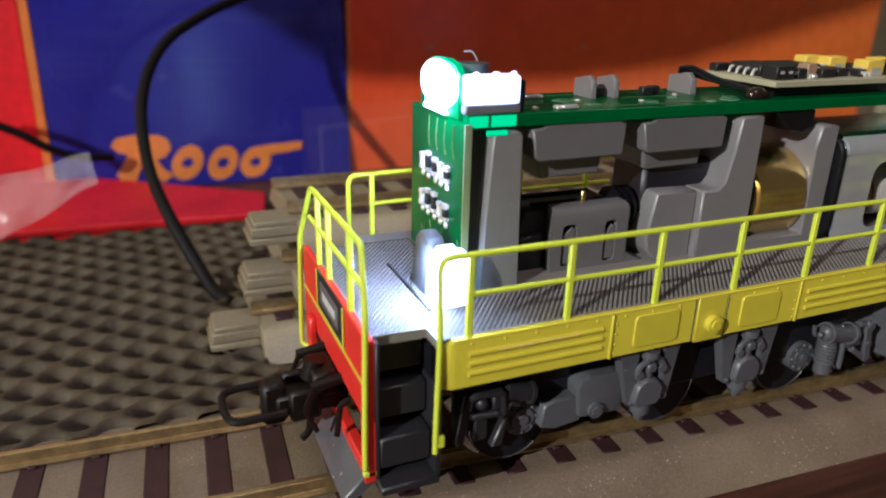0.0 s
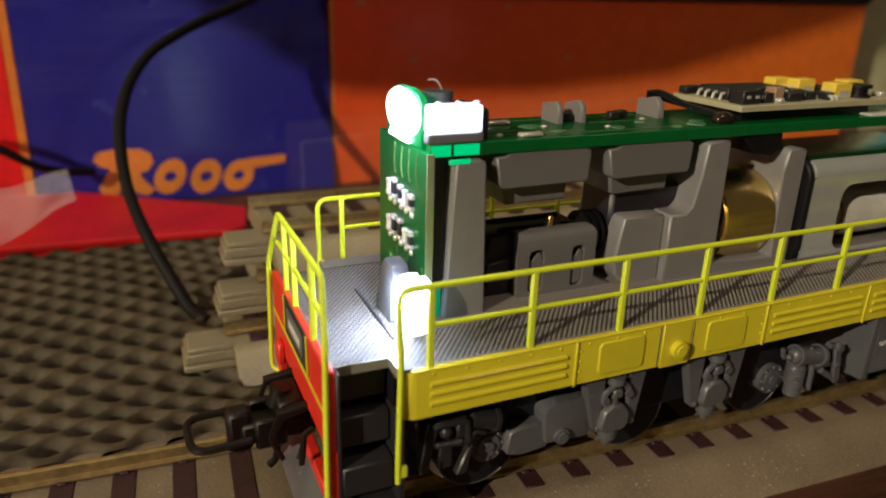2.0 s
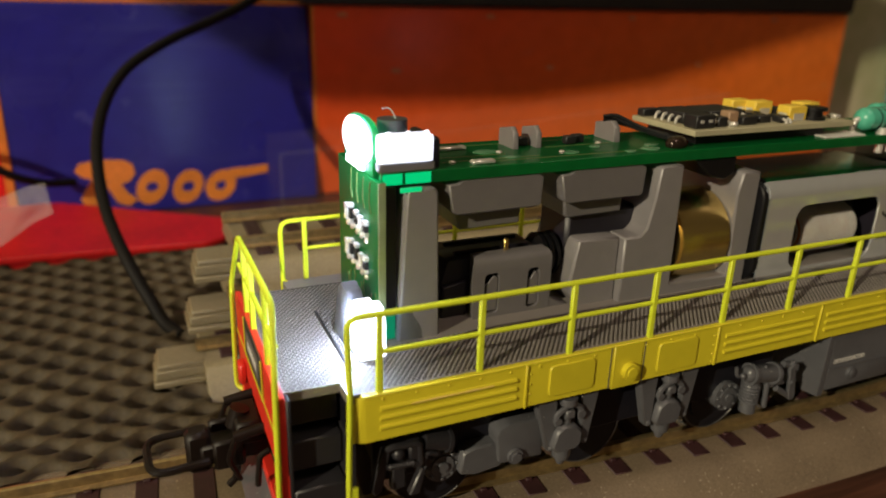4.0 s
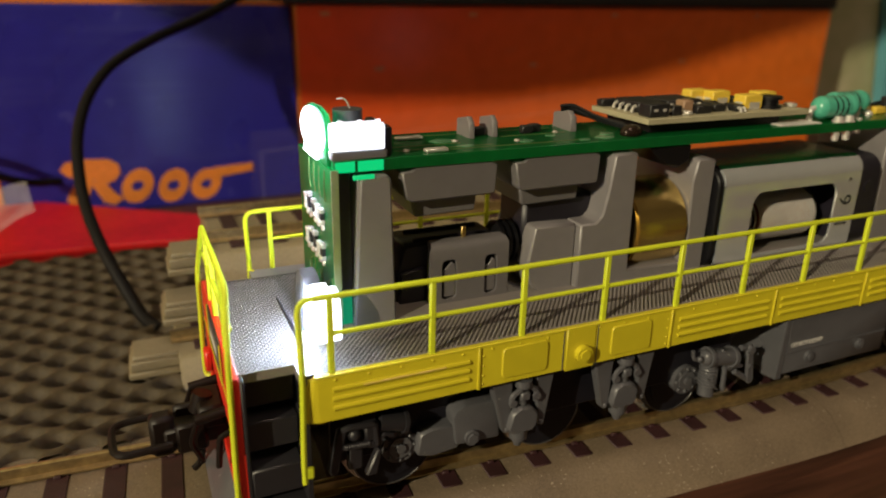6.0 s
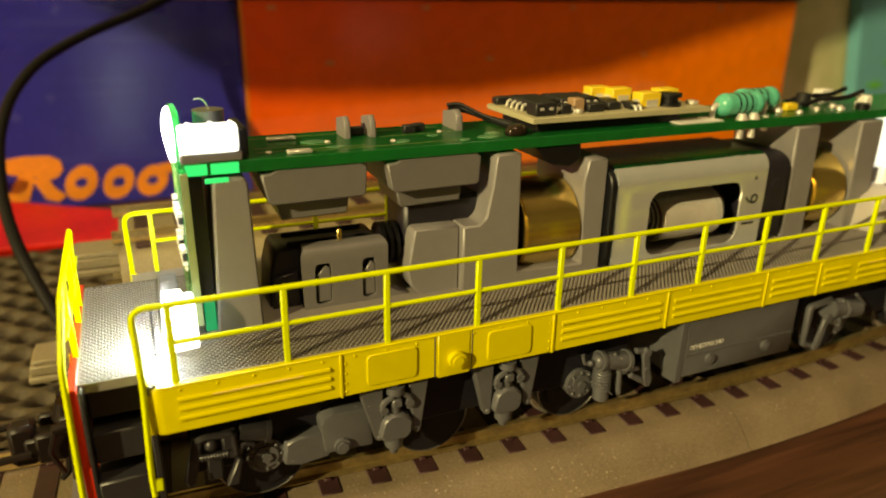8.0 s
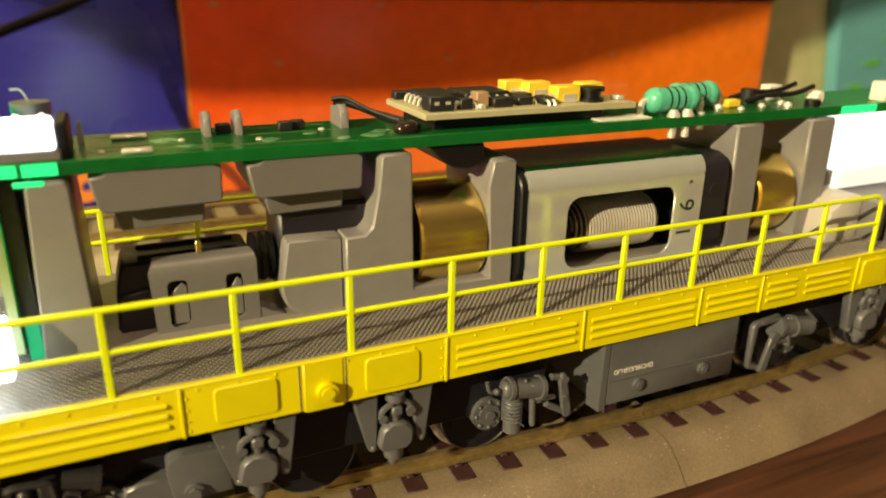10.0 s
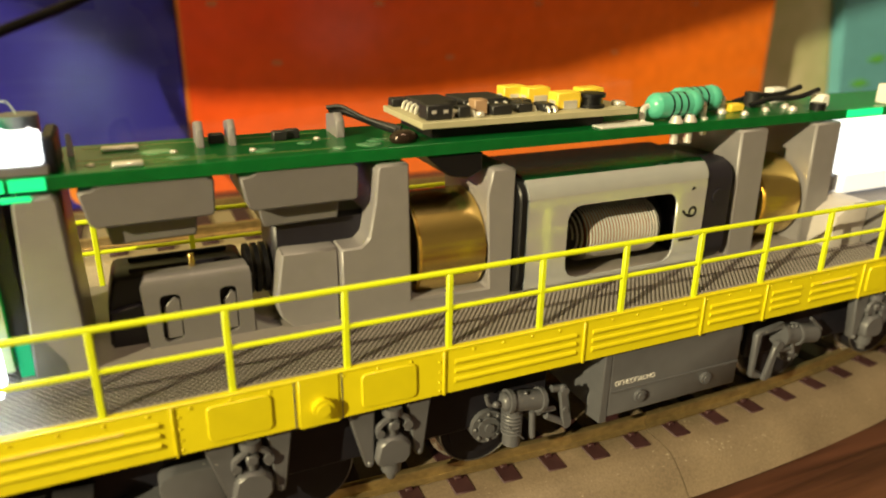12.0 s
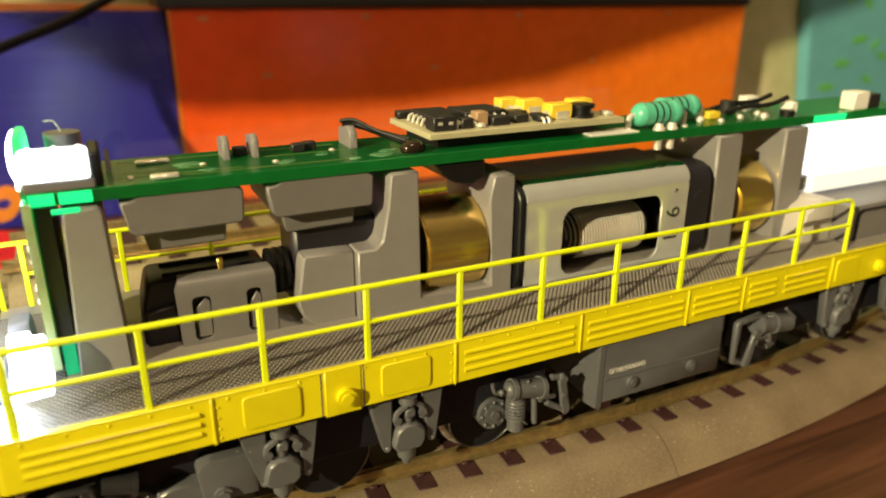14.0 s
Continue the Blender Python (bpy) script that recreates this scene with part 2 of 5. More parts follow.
def sparkle(m, scale, low, colour, rough):
    """Scattered pale, smoother specks painted over a surface as its glints."""
    n, l = m.node_tree.nodes, m.node_tree.links
    bsdf = n["Principled BSDF"]
    pos = n.new("ShaderNodeTexCoord").outputs["Object"]
    tex = n.new("ShaderNodeTexNoise")
    tex.inputs["Scale"].default_value, tex.inputs["Detail"].default_value = scale, 1
    gate = n.new("ShaderNodeTexNoise")
    gate.inputs["Scale"].default_value, gate.inputs["Detail"].default_value = scale * 0.06, 2
    l.new(pos, tex.inputs["Vector"])
    l.new(pos, gate.inputs["Vector"])
    add = n.new("ShaderNodeMath")
    add.operation = "MULTIPLY_ADD"
    add.inputs[1].default_value = 0.35
    l.new(gate.outputs["Fac"], add.inputs[0])
    l.new(tex.outputs["Fac"], add.inputs[2])
    step = n.new("ShaderNodeMapRange")
    step.inputs["From Min"].default_value, step.inputs["From Max"].default_value = low, low + 0.04
    l.new(add.outputs[0], step.inputs["Value"])
    for key, value in (("Base Color", (*colour, 1)), ("Roughness", rough)):
        source = bsdf.inputs[key].links[0].from_socket
        mix = n.new("ShaderNodeMix")
        if key == "Base Color":
            mix.data_type = "RGBA"
            a, b, out = mix.inputs[6], mix.inputs[7], mix.outputs[2]
        else:
            a, b, out = mix.inputs[2], mix.inputs[3], mix.outputs[0]
        b.default_value = value
        l.new(step.outputs[0], mix.inputs[0])
        l.new(source, a)
        l.new(out, bsdf.inputs[key])
    return m


sparkle(BALLAST, 2400.0, 0.915, (0.46, 0.40, 0.30), 0.22)
sparkle(UNDER, 1500.0, 0.97, (0.40, 0.40, 0.38), 0.25)
TREAD = material("tread_plate", (0.215, 0.197, 0.184), 0.46, vary=0.05, scale=1500)
GROOVE_SHADE = material("groove_shade", (0.050, 0.042, 0.036), 0.6, vary=0.2)

# ---- builders (all sizes below are millimetres) ----
MM = 0.001


def box(bm, x0, x1, y0, y1, z0, z1, bev=0.0, turn=0.0, seg=1):
    """A block; bev rounds its edges, turn leans it about y, in degrees."""
    m = Matrix.Translation(((x0 + x1) / 2, (y0 + y1) / 2, (z0 + z1) / 2)) @ pose(0, 0, 0, 0, turn, 0)
    m = m @ Matrix.Diagonal((x1 - x0, y1 - y0, z1 - z0, 1))
    made = bmesh.ops.create_cube(bm, size=1.0, matrix=m)["verts"]
    if bev:
        edges = {e for v in made for e in v.link_edges}
        bmesh.ops.bevel(bm, geom=list(edges), offset=bev, segments=seg, affect="EDGES", profile=0.6)
    return bm


def rod(bm, a, b, r, seg=12, r2=None):
    """A round bar from a to b, tapering to r2."""
    a, b = Vector(a), Vector(b)
    m = Matrix.Translation((a + b) / 2) @ (b - a).to_track_quat("Z", "Y").to_matrix().to_4x4()
    bmesh.ops.create_cone(bm, cap_ends=True, segments=seg, radius1=r, radius2=r if r2 is None else r2, depth=(b - a).length, matrix=m)
    return bm


def ball(bm, c, r, sx=1.0, sy=1.0, sz=1.0, seg=12):
    m = Matrix.Translation(c) @ Matrix.Diagonal((sx, sy, sz, 1))
    bmesh.ops.create_uvsphere(bm, u_segments=seg, v_segments=max(6, seg // 2), radius=r, matrix=m)
    return bm


def rounded(points, radius, steps=4):
    """A line whose inner corners are rounded."""
    pts = [Vector(p) for p in points]
    out = [pts[0]]
    for a, b, c in zip(pts, pts[1:], pts[2:]):
        u, v = (a - b), (c - b)
        r = min(radius, u.length * 0.45, v.length * 0.45)
        p, q = b + u.normalized() * r, b + v.normalized() * r
        for i in range(steps + 1):
            t = i / steps
            out.append(p * (1 - t) ** 2 + b * 2 * t * (1 - t) + q * t * t)
    return out + [pts[-1]]


def tube(bm, points, r, seg=8, wide=1.0):
    """A bar swept along a line."""
    pts = [Vector(p) for p in points]
    rings = []
    side = None
    for i, p in enumerate(pts):
        way = (pts[min(i + 1, len(pts) - 1)] - pts[max(i - 1, 0)]).normalized()
        if side is None:
            side = way.orthogonal().normalized()
        side = (side - way * side.dot(way)).normalized()
        up = way.cross(side)
        rings.append([bm.verts.new(p + (side * math.cos(k) + up * math.sin(k) * wide) * r) for k in (2 * math.pi * j / seg for j in range(seg))])
    for a, b in zip(rings, rings[1:]):
        for j in range(seg):
            bm.faces.new((a[j], a[(j + 1) % seg], b[(j + 1) % seg], b[j]))
    bm.faces.new(rings[0][::-1])
    bm.faces.new(rings[-1])
    return bm


def prism(bm, outline, axis, a, b, bev=0.0, seg=1):
    """An outline drawn in the other two axes (in the order x, y, z), pushed from a to b along the axis."""
    def at(u, v, w):
        return {"x": (w, u, v), "y": (u, w, v), "z": (u, v, w)}[axis]
    low = [bm.verts.new(at(u, v, a)) for u, v in outline]
    high = [bm.verts.new(at(u, v, b)) for u, v in outline]
    n = len(outline)
    faces = [bm.faces.new(low), bm.faces.new(high)]
    for i in range(n):
        faces.append(bm.faces.new((low[i], low[(i + 1) % n], high[(i + 1) % n], high[i])))
    bmesh.ops.recalc_face_normals(bm, faces=faces)
    if bev:
        edges = list({e for f in faces for e in f.edges})
        bmesh.ops.bevel(bm, geom=edges, offset=bev, segments=seg, affect="EDGES", profile=0.6)
    return bm


def round_rect(u0, u1, v0, v1, r, steps=4):
    out = []
    for cu, cv, start in ((u1 - r, v1 - r, 0), (u0 + r, v1 - r, 90), (u0 + r, v0 + r, 180), (u1 - r, v0 + r, 270)):
        for i in range(steps + 1):
            k = radians(start + 90 * i / steps)
            out.append((cu + r * math.cos(k), cv + r * math.sin(k)))
    return out


def mesh_of(name, bm, mat):
    bmesh.ops.recalc_face_normals(bm, faces=bm.faces)
    bmesh.ops.scale(bm, vec=(MM, MM, MM), verts=bm.verts)
    data = bpy.data.meshes.new(name)
    bm.to_mesh(data)
    bm.free()
    for poly in data.polygons:
        poly.use_smooth = True
    data.set_sharp_from_angle(angle=radians(38))
    data.materials.append(mat)
    return data


def part(name, bm, mat, parent, label=""):
    ob = new(name, mesh_of(name, bm, mat))
    ob.parent = parent
    return tagged(ob, label) if label else ob


def alike(name, data, parent, x, y, z, turn=0.0):
    """One more piece on a mesh that is there already."""
    ob = new(name, data)
    ob.parent = parent
    ob.matrix_basis = pose(x * MM, y * MM, z * MM, 0, 0, turn)
    return ob


def thing(name, label, category, group="", kind=""):
    return tagged(new(name), label, category, group, kind)


def solid(name, bm, mat, label, category, group="", kind=""):
    return tagged(new(name, mesh_of(name, bm, mat)), label, category, group, kind)


def B():
    return bmesh.new()

# ---- the setting ----
TABLE = -7.6
solid("table", box(B(), -700, 900, -420, 211.5, TABLE - 28, TABLE, 1.0), WOOD, "dark brown wooden table top with visible grain", "table", kind="structure")
for x in (-670, 870):
    for y in (-390, 180):
        part("leg", box(B(), x - 25, x + 25, y - 25, y + 25, -780, TABLE - 28, 2.0), WOOD, bpy.data.objects["table"])
solid("floor", box(B(), -2500, 2700, -2500, 2500, -800, -780), PLASTER, "plain floor under the table", "floor", kind="structure")
solid("ceiling", box(B(), -2500, 2700, -2500, 2500, 1700, 1720), PLASTER, "plain ceiling of the room", "ceiling", kind="structure")
solid("wall_back", box(B(), -2500, 2700, 212, 252, -780, 1700), WALL, "beige wallpaper with faded green plant pattern", "wall", kind="structure")
solid("wall_front", box(B(), -2500, 2700, -2500, -2460, -780, 1700), PLASTER, "plain wall behind the camera", "wall", kind="structure")
solid("wall_left", box(B(), -2540, -2500, -2500, 700, -780, 1700), PLASTER, "plain side wall", "wall", kind="structure")
solid("wall_right", box(B(), 2700, 2740, -2500, 700, -780, 1700), PLASTER, "plain side wall", "wall", kind="structure")


def mat_height(x, y):
    """A soft sheet with staggered pits; its front edge laps up over the roadbed's shoulder."""
    x += 0.5 * math.sin(y * 0.11) + 0.3 * math.sin(x * 0.07 + y * 0.05)
    y += 0.4 * math.sin(x * 0.09)
    u, v = (x / 9.0 + y / 8.0) - 0.17, (x / 9.0 - y / 8.0) + 0.29
    a, b = u - math.floor(u) - 0.5, v - math.floor(v) - 0.5
    dx, dy = (a + b) * 4.5, (a - b) * 4.0
    r = math.hypot(dx / 2.35, dy / 1.75)
    pit = 1 / (1 + math.exp((r - 0.85) * 11))
    swell = math.cos(math.pi * a) * math.cos(math.pi * b)
    lap = max(0.0, min(1.0, (52 - y) / 16))
    wave = 0.35 * math.sin(x * 0.031 + 1.3) + 0.3 * math.sin(y * 0.045 + x * 0.012)
    return TABLE + 3.4 - 5.4 * pit - 0.9 * swell + 2.4 * lap * lap * (3 - 2 * lap) + wave * 0.5


def rubber_mat():
    nx, ny, x0, y0, step = 560, 180, -170.0, 33.5, 0.62
    verts = [((x0 + i * step) * MM, (y0 + j * step) * MM, mat_height(x0 + i * step, y0 + j * step) * MM) for j in range(ny) for i in range(nx)]
    faces = [(j * nx + i, j * nx + i + 1, (j + 1) * nx + i + 1, (j + 1) * nx + i) for j in range(ny - 1) for i in range(nx - 1)]
    data = bpy.data.meshes.new("rubber_mat")
    data.from_pydata(verts, [], faces)
    data.polygons.foreach_set("use_smooth", [True] * len(faces))
    data.materials.append(MAT)
    tagged(new("rubber_mat", data), "grey-brown knobbly anti-slip rubber mat on the table", "mat")


rubber_mat()


# ---- track: a straight length meeting a curved one under the locomotive ----
JOINT_X, JOINT_Y, SLOPE, RADIUS = 88.0, 15.2, math.atan(-0.055), 372.0


def on_track(s, d):
    """The place s along the centre line from the joint, d to its far side; and the heading."""
    if s < 0:
        a = SLOPE
        x, y = JOINT_X + s * math.cos(a), JOINT_Y + s * math.sin(a)
    else:
        a = SLOPE + s / RADIUS
        x = JOINT_X + RADIUS * (math.sin(a) - math.sin(SLOPE))
        y = JOINT_Y + RADIUS * (math.cos(SLOPE) - math.cos(a))
    return x - d * math.sin(a), y + d * math.cos(a), a


def along_track(bm, profile, s0, s1, step=6.0, s_list=None):
    stops = s_list or [s0 + (s1 - s0) * i / max(1, round((s1 - s0) / step)) for i in range(max(1, round((s1 - s0) / step)) + 1)]
    rings = []
    for s in stops:
        rings.append([bm.verts.new((*on_track(s, d)[:2], z)) for d, z in profile])
    n = len(profile)
    for a, b in zip(rings, rings[1:]):
        for j in range(n):
            bm.faces.new((a[j], a[(j + 1) % n], b[(j + 1) % n], b[j]))
    bm.faces.new(rings[0])
    bm.faces.new(rings[-1][::-1])
    return bm


BED = [(-20.2, TABLE), (-19.6, -7.0), (-18.0, -5.2), (-16.2, -3.6), (-14.6, -2.8), (-13.4, -2.55), (13.4, -2.55), (14.6, -2.8), (16.2, -3.6), (18.0, -5.2), (19.6, -7.0), (20.2, TABLE)]
HEAD = [(-0.95, -2.2), (-0.95, -1.95), (-0.22, -1.7), (-0.22, -0.75), (-0.48, -0.6), (-0.48, -0.05), (-0.40, 0.0), (0.40, 0.0), (0.48, -0.05), (0.48, -0.6), (0.22, -0.75), (0.22, -1.7), (0.95, -1.95), (0.95, -2.2)]


def track_piece(label, s0, s1, stops):
    track = thing("track_piece", label, "model track", "track under the locomotive")
    part("roadbed", along_track(B(), BED, s0, s1), BALLAST, track)
    for side in (-8.65, 8.65):
        part("rail", along_track(B(), [(d + side, z) for d, z in HEAD], s0, s1), RAILMETAL, track, "dull nickel rail with a warm brassy tint painted in")
    bm = box(B(), -1.55, 1.55, -12.9, 12.9, -0.35, 0.35, 0.15)
    for d in (-8.65, 8.65):
        for k in (-1, 1):
            box(bm, -0.55, 0.55, d + k * 1.1 - 0.35, d + k * 1.1 + 0.35, 0.2, 0.75, 0.1)
    data = mesh_of("sleeper", bm, SLEEPER)
    for s in stops:
        x, y, a = on_track(s, 0)
        alike("sleeper", data, track, x, y, -2.74, math.degrees(a))
    return track


track_piece("straight model track on beige plastic roadbed with dark sleepers", -236.0, 16.3, [13.2 - 7.3 * i for i in range(10)] + [-52.5 - 7.58 * i for i in range(1, 6)] + [-90.4 - 7.75 * i for i in range(1, 19)])
track_piece("curved model track on beige plastic roadbed with dark sleepers", 16.5, 230.0, [20.7 + 7.83 * i for i in range(27)])

# ---- a stack of spare straight track behind the locomotive ----
SPARE = [(-20, 0.0), (-19, 1.0), (-15.0, 4.8), (-13.4, 5.2), (13.4, 5.2), (15.0, 4.8), (19, 1.0), (20, 0.0)]


def spare_track(x0, y, z0, turn, group):
    """One loose track piece: body, rails, sleepers, and the plug-in tongues at its end."""
    piece = thing("spare_track", "loose straight model track in beige plastic, stacked on others", "model track", group)
    piece.matrix_basis = pose(x0 * MM, y * MM, z0 * MM, 0, 0, turn)
    part("roadbed", prism(B(), SPARE, "x", 0.0, 200.0, 0.15), OLDBED, piece)
    for d in (-8.65, 8.65):
        part("rail", prism(B(), [(d + u, v + 7.8) for u, v in HEAD], "x", -1.0, 200.0), RAILMETAL, piece, "dull nickel rail with a warm brassy tint painted in")
    bm = box(B(), -8.5, 0.5, -12.85, -4.45, 2.4, 4.2, 0.2)
    box(bm, -8.0, 0.5, -12.45, -4.85, 4.2, 5.2, 0.2)
    box(bm, -8.9, 0.5, -13.25, -4.05, 1.0, 2.2, 0.2)
    part("end_tongue", bm, OLDBED, piece)
    data = mesh_of("sleeper", box(B(), -1.5, 1.5, -12.8, 12.8, -0.3, 0.35, 0.12), SLEEPER)
    for i in range(25):
        alike("sleeper", data, piece, 4.5 + i * 7.9, 0, 5.4)
    return piece


for x0, y, z0, turn in ((1.7, 70.0, -5.2, -0.6), (8.4, 73.0, 3.4, 0.5), (10.6, 76.0, 12.0, -0.3)):
    spare_track(x0, y, z0, turn, "stack of spare track")

# ---- cartons behind ----
FACE = 186.0
RINGS = ((-1.6, 0.6, 5.0, 5.8, 1.9), (9.8, -0.2, 4.9, 5.7, 2.0), (20.6, -0.6, 5.1, 5.3, 1.8))


def lean(z):
    """The blue carton's face leans back a little."""
    return FACE - 2.4 + (z - TABLE) * 0.10


def carton_blue():
    carton = thing("blue_carton", "glossy dark blue carton with an orange printed mark", "carton")
    part("body", prism(B(), [(lean(TABLE), TABLE), (FACE + 25, TABLE), (FACE + 25, 59.0), (lean(59.0), 59.0)], "x", -41.5, 54.7, 0.5), BOXBLUE, carton)
    part("edge_strip", prism(B(), [(lean(TABLE) - 0.2, TABLE), (FACE + 9, TABLE), (FACE + 9, 59.0), (lean(59.0) - 0.2, 59.0)], "x", -44.0, -41.6), BOXEDGE, carton, "bright orange printed edge")
    part("top_strip", prism(B(), [(-44, 59.0), (-44, 62.5), (30, 60.8), (54.7, 60.0), (54.7, 59.0)], "y", FACE + 4.4, FACE + 25), BOXEDGE, carton, "bright orange top edge")
    shapes = []
    for n, (x, z, a, b, hole) in enumerate(RINGS):
        bm = B()
        loops = []
        for y in (FACE - 0.10 - 0.03 * n, FACE + 0.2):
            for ra, rb in ((a, b), (hole, hole * 0.85)):
                loops.append([bm.verts.new((x + ra * math.cos(k) + 0.25 * rb * math.sin(k), y, z + rb * math.sin(k))) for k in (2 * math.pi * i / 28 for i in range(28))])
        for i in range(28):
            j = (i + 1) % 28
            for p, q in ((0, 1), (1, 3), (3, 2), (2, 0)):
                bm.faces.new((loops[p][i], loops[p][j], loops[q][j], loops[q][i]))
        shapes.append(bm)
    for n, outline in enumerate((
            [(-24.4, 7.4), (-22.6, 9.8), (-17.0, 10.6), (-9.6, 10.2), (-6.8, 8.4), (-6.4, 5.4), (-8.4, 3.0), (-11.6, 2.0), (-14.6, 3.6), (-18.6, 4.2), (-22.4, 5.2)],
            [(-18.6, 6.0), (-14.2, 6.0), (-16.4, -0.6), (-18.0, -4.2), (-22.6, -3.8), (-23.6, -2.0)],
            [(-16.0, 3.0), (-12.0, 3.6), (-9.0, -1.0), (-6.4, -3.2), (-9.4, -5.2), (-12.6, -4.0)],
            [(21.0, 2.6), (24.0, 4.9), (37.2, 5.6), (37.0, 2.9), (26.0, 1.6)])):
        shapes.append(prism(B(), outline, "y", FACE - 0.24 - 0.03 * n, FACE + 0.2))
    for bm in shapes:
        for v in bm.verts:
            v.co.y += lean(v.co.z) - FACE
        part("printed_shape", bm, LOGO, carton, "orange printed shape")
    return carton


def carton_orange():
    carton = thing("orange_carton", "long flat glossy orange-red carton standing against the wall", "carton")
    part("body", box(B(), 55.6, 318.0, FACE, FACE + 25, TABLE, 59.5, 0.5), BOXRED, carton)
    part("corner_strip", box(B(), 54.9, 55.9, FACE - 0.15, FACE + 0.5, TABLE, 59.5, 0.1), BOXEDGE, carton, "worn pale corner")
    for n, x in enumerate((66, 86, 124, 152, 190, 229, 270)):
        z = 37.0 if x in (86, 152, 229) else 56.4
        part("printed_mark", prism(B(), round_rect(x - 1.8, x + 1.8, z - 0.8, z + 0.8, 0.5, 2), "y", FACE - 0.08, FACE + 0.2), PALEMARK, carton, "small pale printed mark")
    return carton


carton_blue()
carton_orange()
# only its lower edge shows; the height is added to darken the motor's reflection
dark_box = thing("dark_box", "dark grey box lying on the orange carton", "box")
part("body", box(B(), 52.0, 320.0, FACE - 1.0, FACE + 25, 59.5, 150.0, 0.8), BOXDARK, dark_box)
part("lid", box(B(), 51.4, 320.6, FACE - 1.6, FACE + 25.4, 110.0, 151.0, 0.8), BOXDARK, dark_box)
red_carton = thing("red_carton", "bright red carton beside the blue one", "carton")
part("body", box(B(), -160, -44.6, FACE + 6, FACE + 25, TABLE, 74, 0.5), LIDRED, red_carton)
lid = thing("red_tray", "flat red carton tray lying on the mat", "tray")
part("top", prism(B(), [(-150, 142), (9, 130.5), (15, 132.5), (18, 151), (-30, 184.5), (-150, 184.5)], "z", -4.0, -2.2, 0.3), LIDRED, lid)
part("rim", prism(B(), [(-150, 143), (8.6, 131.5), (14.4, 133.2), (17.4, 150.6), (-30.6, 184), (-150, 184)], "z", TABLE + 1.5, -4.0), LIDRED, lid)

# ---- the locomotive ----
loco = thing("model_locomotive", "yellow and grey model diesel locomotive without body shell, on track", "model locomotive")
YC = 17.6
DECK = 23.1


def mirrored(y):
    return 2 * YC - y


# walkway
part("walkway", prism(B(), [(12.7, 0.15), (13.6, 0.05), (193.4, 0.05), (193.4, 35.15), (13.6, 35.15), (12.7, 35.05), (12.7, 32.0), (6.2, 32.0), (6.2, 3.2), (12.7, 3.2)], "z", 21.9, DECK), TREAD, loco, "grey tread-patterned walkway")


def tread_studs():
    """Small pointed studs in staggered rows over the visible walkway."""
    verts, faces = [], []
    pitch, row = 0.72, 0.45
    for j in range(int(31.2 / row)):
        y = 0.55 + j * row
        for i in range(int(140 / pitch)):
            x = 6.6 + i * pitch + (j % 2) * pitch / 2
            if not ((x > 13.4 and y < 9.6) or (x < 21 and 3.5 < y < 31.7 and (x > 13.4 or y > 3.6)) or (x > 78 and x < 142 and y < 10.2)):
                continue
            a, b, h, n = 0.25, 0.30, 0.09, len(verts)
            for dx, dy in ((a, 0), (0, b), (-a, 0), (0, -b)):
                verts.append(((x + dx) * MM, (y + dy) * MM, DECK * MM))
            for dx, dy in ((a, 0), (0, b), (-a, 0), (0, -b)):
                verts.append(((x + dx * 0.5) * MM, (y + dy * 0.5) * MM, (DECK + h) * MM))
            for k in range(4):
                faces.append((n + k, n + (k + 1) % 4, n + 4 + (k + 1) % 4, n + 4 + k))
            faces.append((n + 4, n + 5, n + 6, n + 7))
    data = bpy.data.meshes.new("tread_studs")
    data.from_pydata(verts, [], faces)
    data.materials.append(TREAD)
    ob = new("tread_studs", data)
    ob.parent = loco
    tagged(ob, "grey raised tread studs", kind="stuff")


tread_studs()
# dark sheets that stand in for the shade between the studs
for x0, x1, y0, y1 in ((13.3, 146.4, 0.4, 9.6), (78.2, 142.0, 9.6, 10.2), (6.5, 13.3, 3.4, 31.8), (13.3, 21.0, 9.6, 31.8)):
    part("tread_groove", box(B(), x0, x1, y0, y1, DECK - 0.1, DECK + 0.012), GROOVE_SHADE, loco, "dark sheet painted as shade between the tread studs")
part("frame", box(B(), 13.2, 192, 3.0, 32.2, 15.0, 21.9), WHEEL, loco, "inner frame coloured with the shade below the walkway")

part("deck_seam", box(B(), 14.5, 14.8, 7.0, 22.6, DECK + 0.02, DECK + 0.3), BLACK, loco, "dark seam across the front walkway")

# side sills with louvres
LOUVRES = ((15.9, 34.3), (67.0, 85.2), (87.0, 105.6), (107.2, 117.6), (119.2, 126.0), (127.4, 138.2))


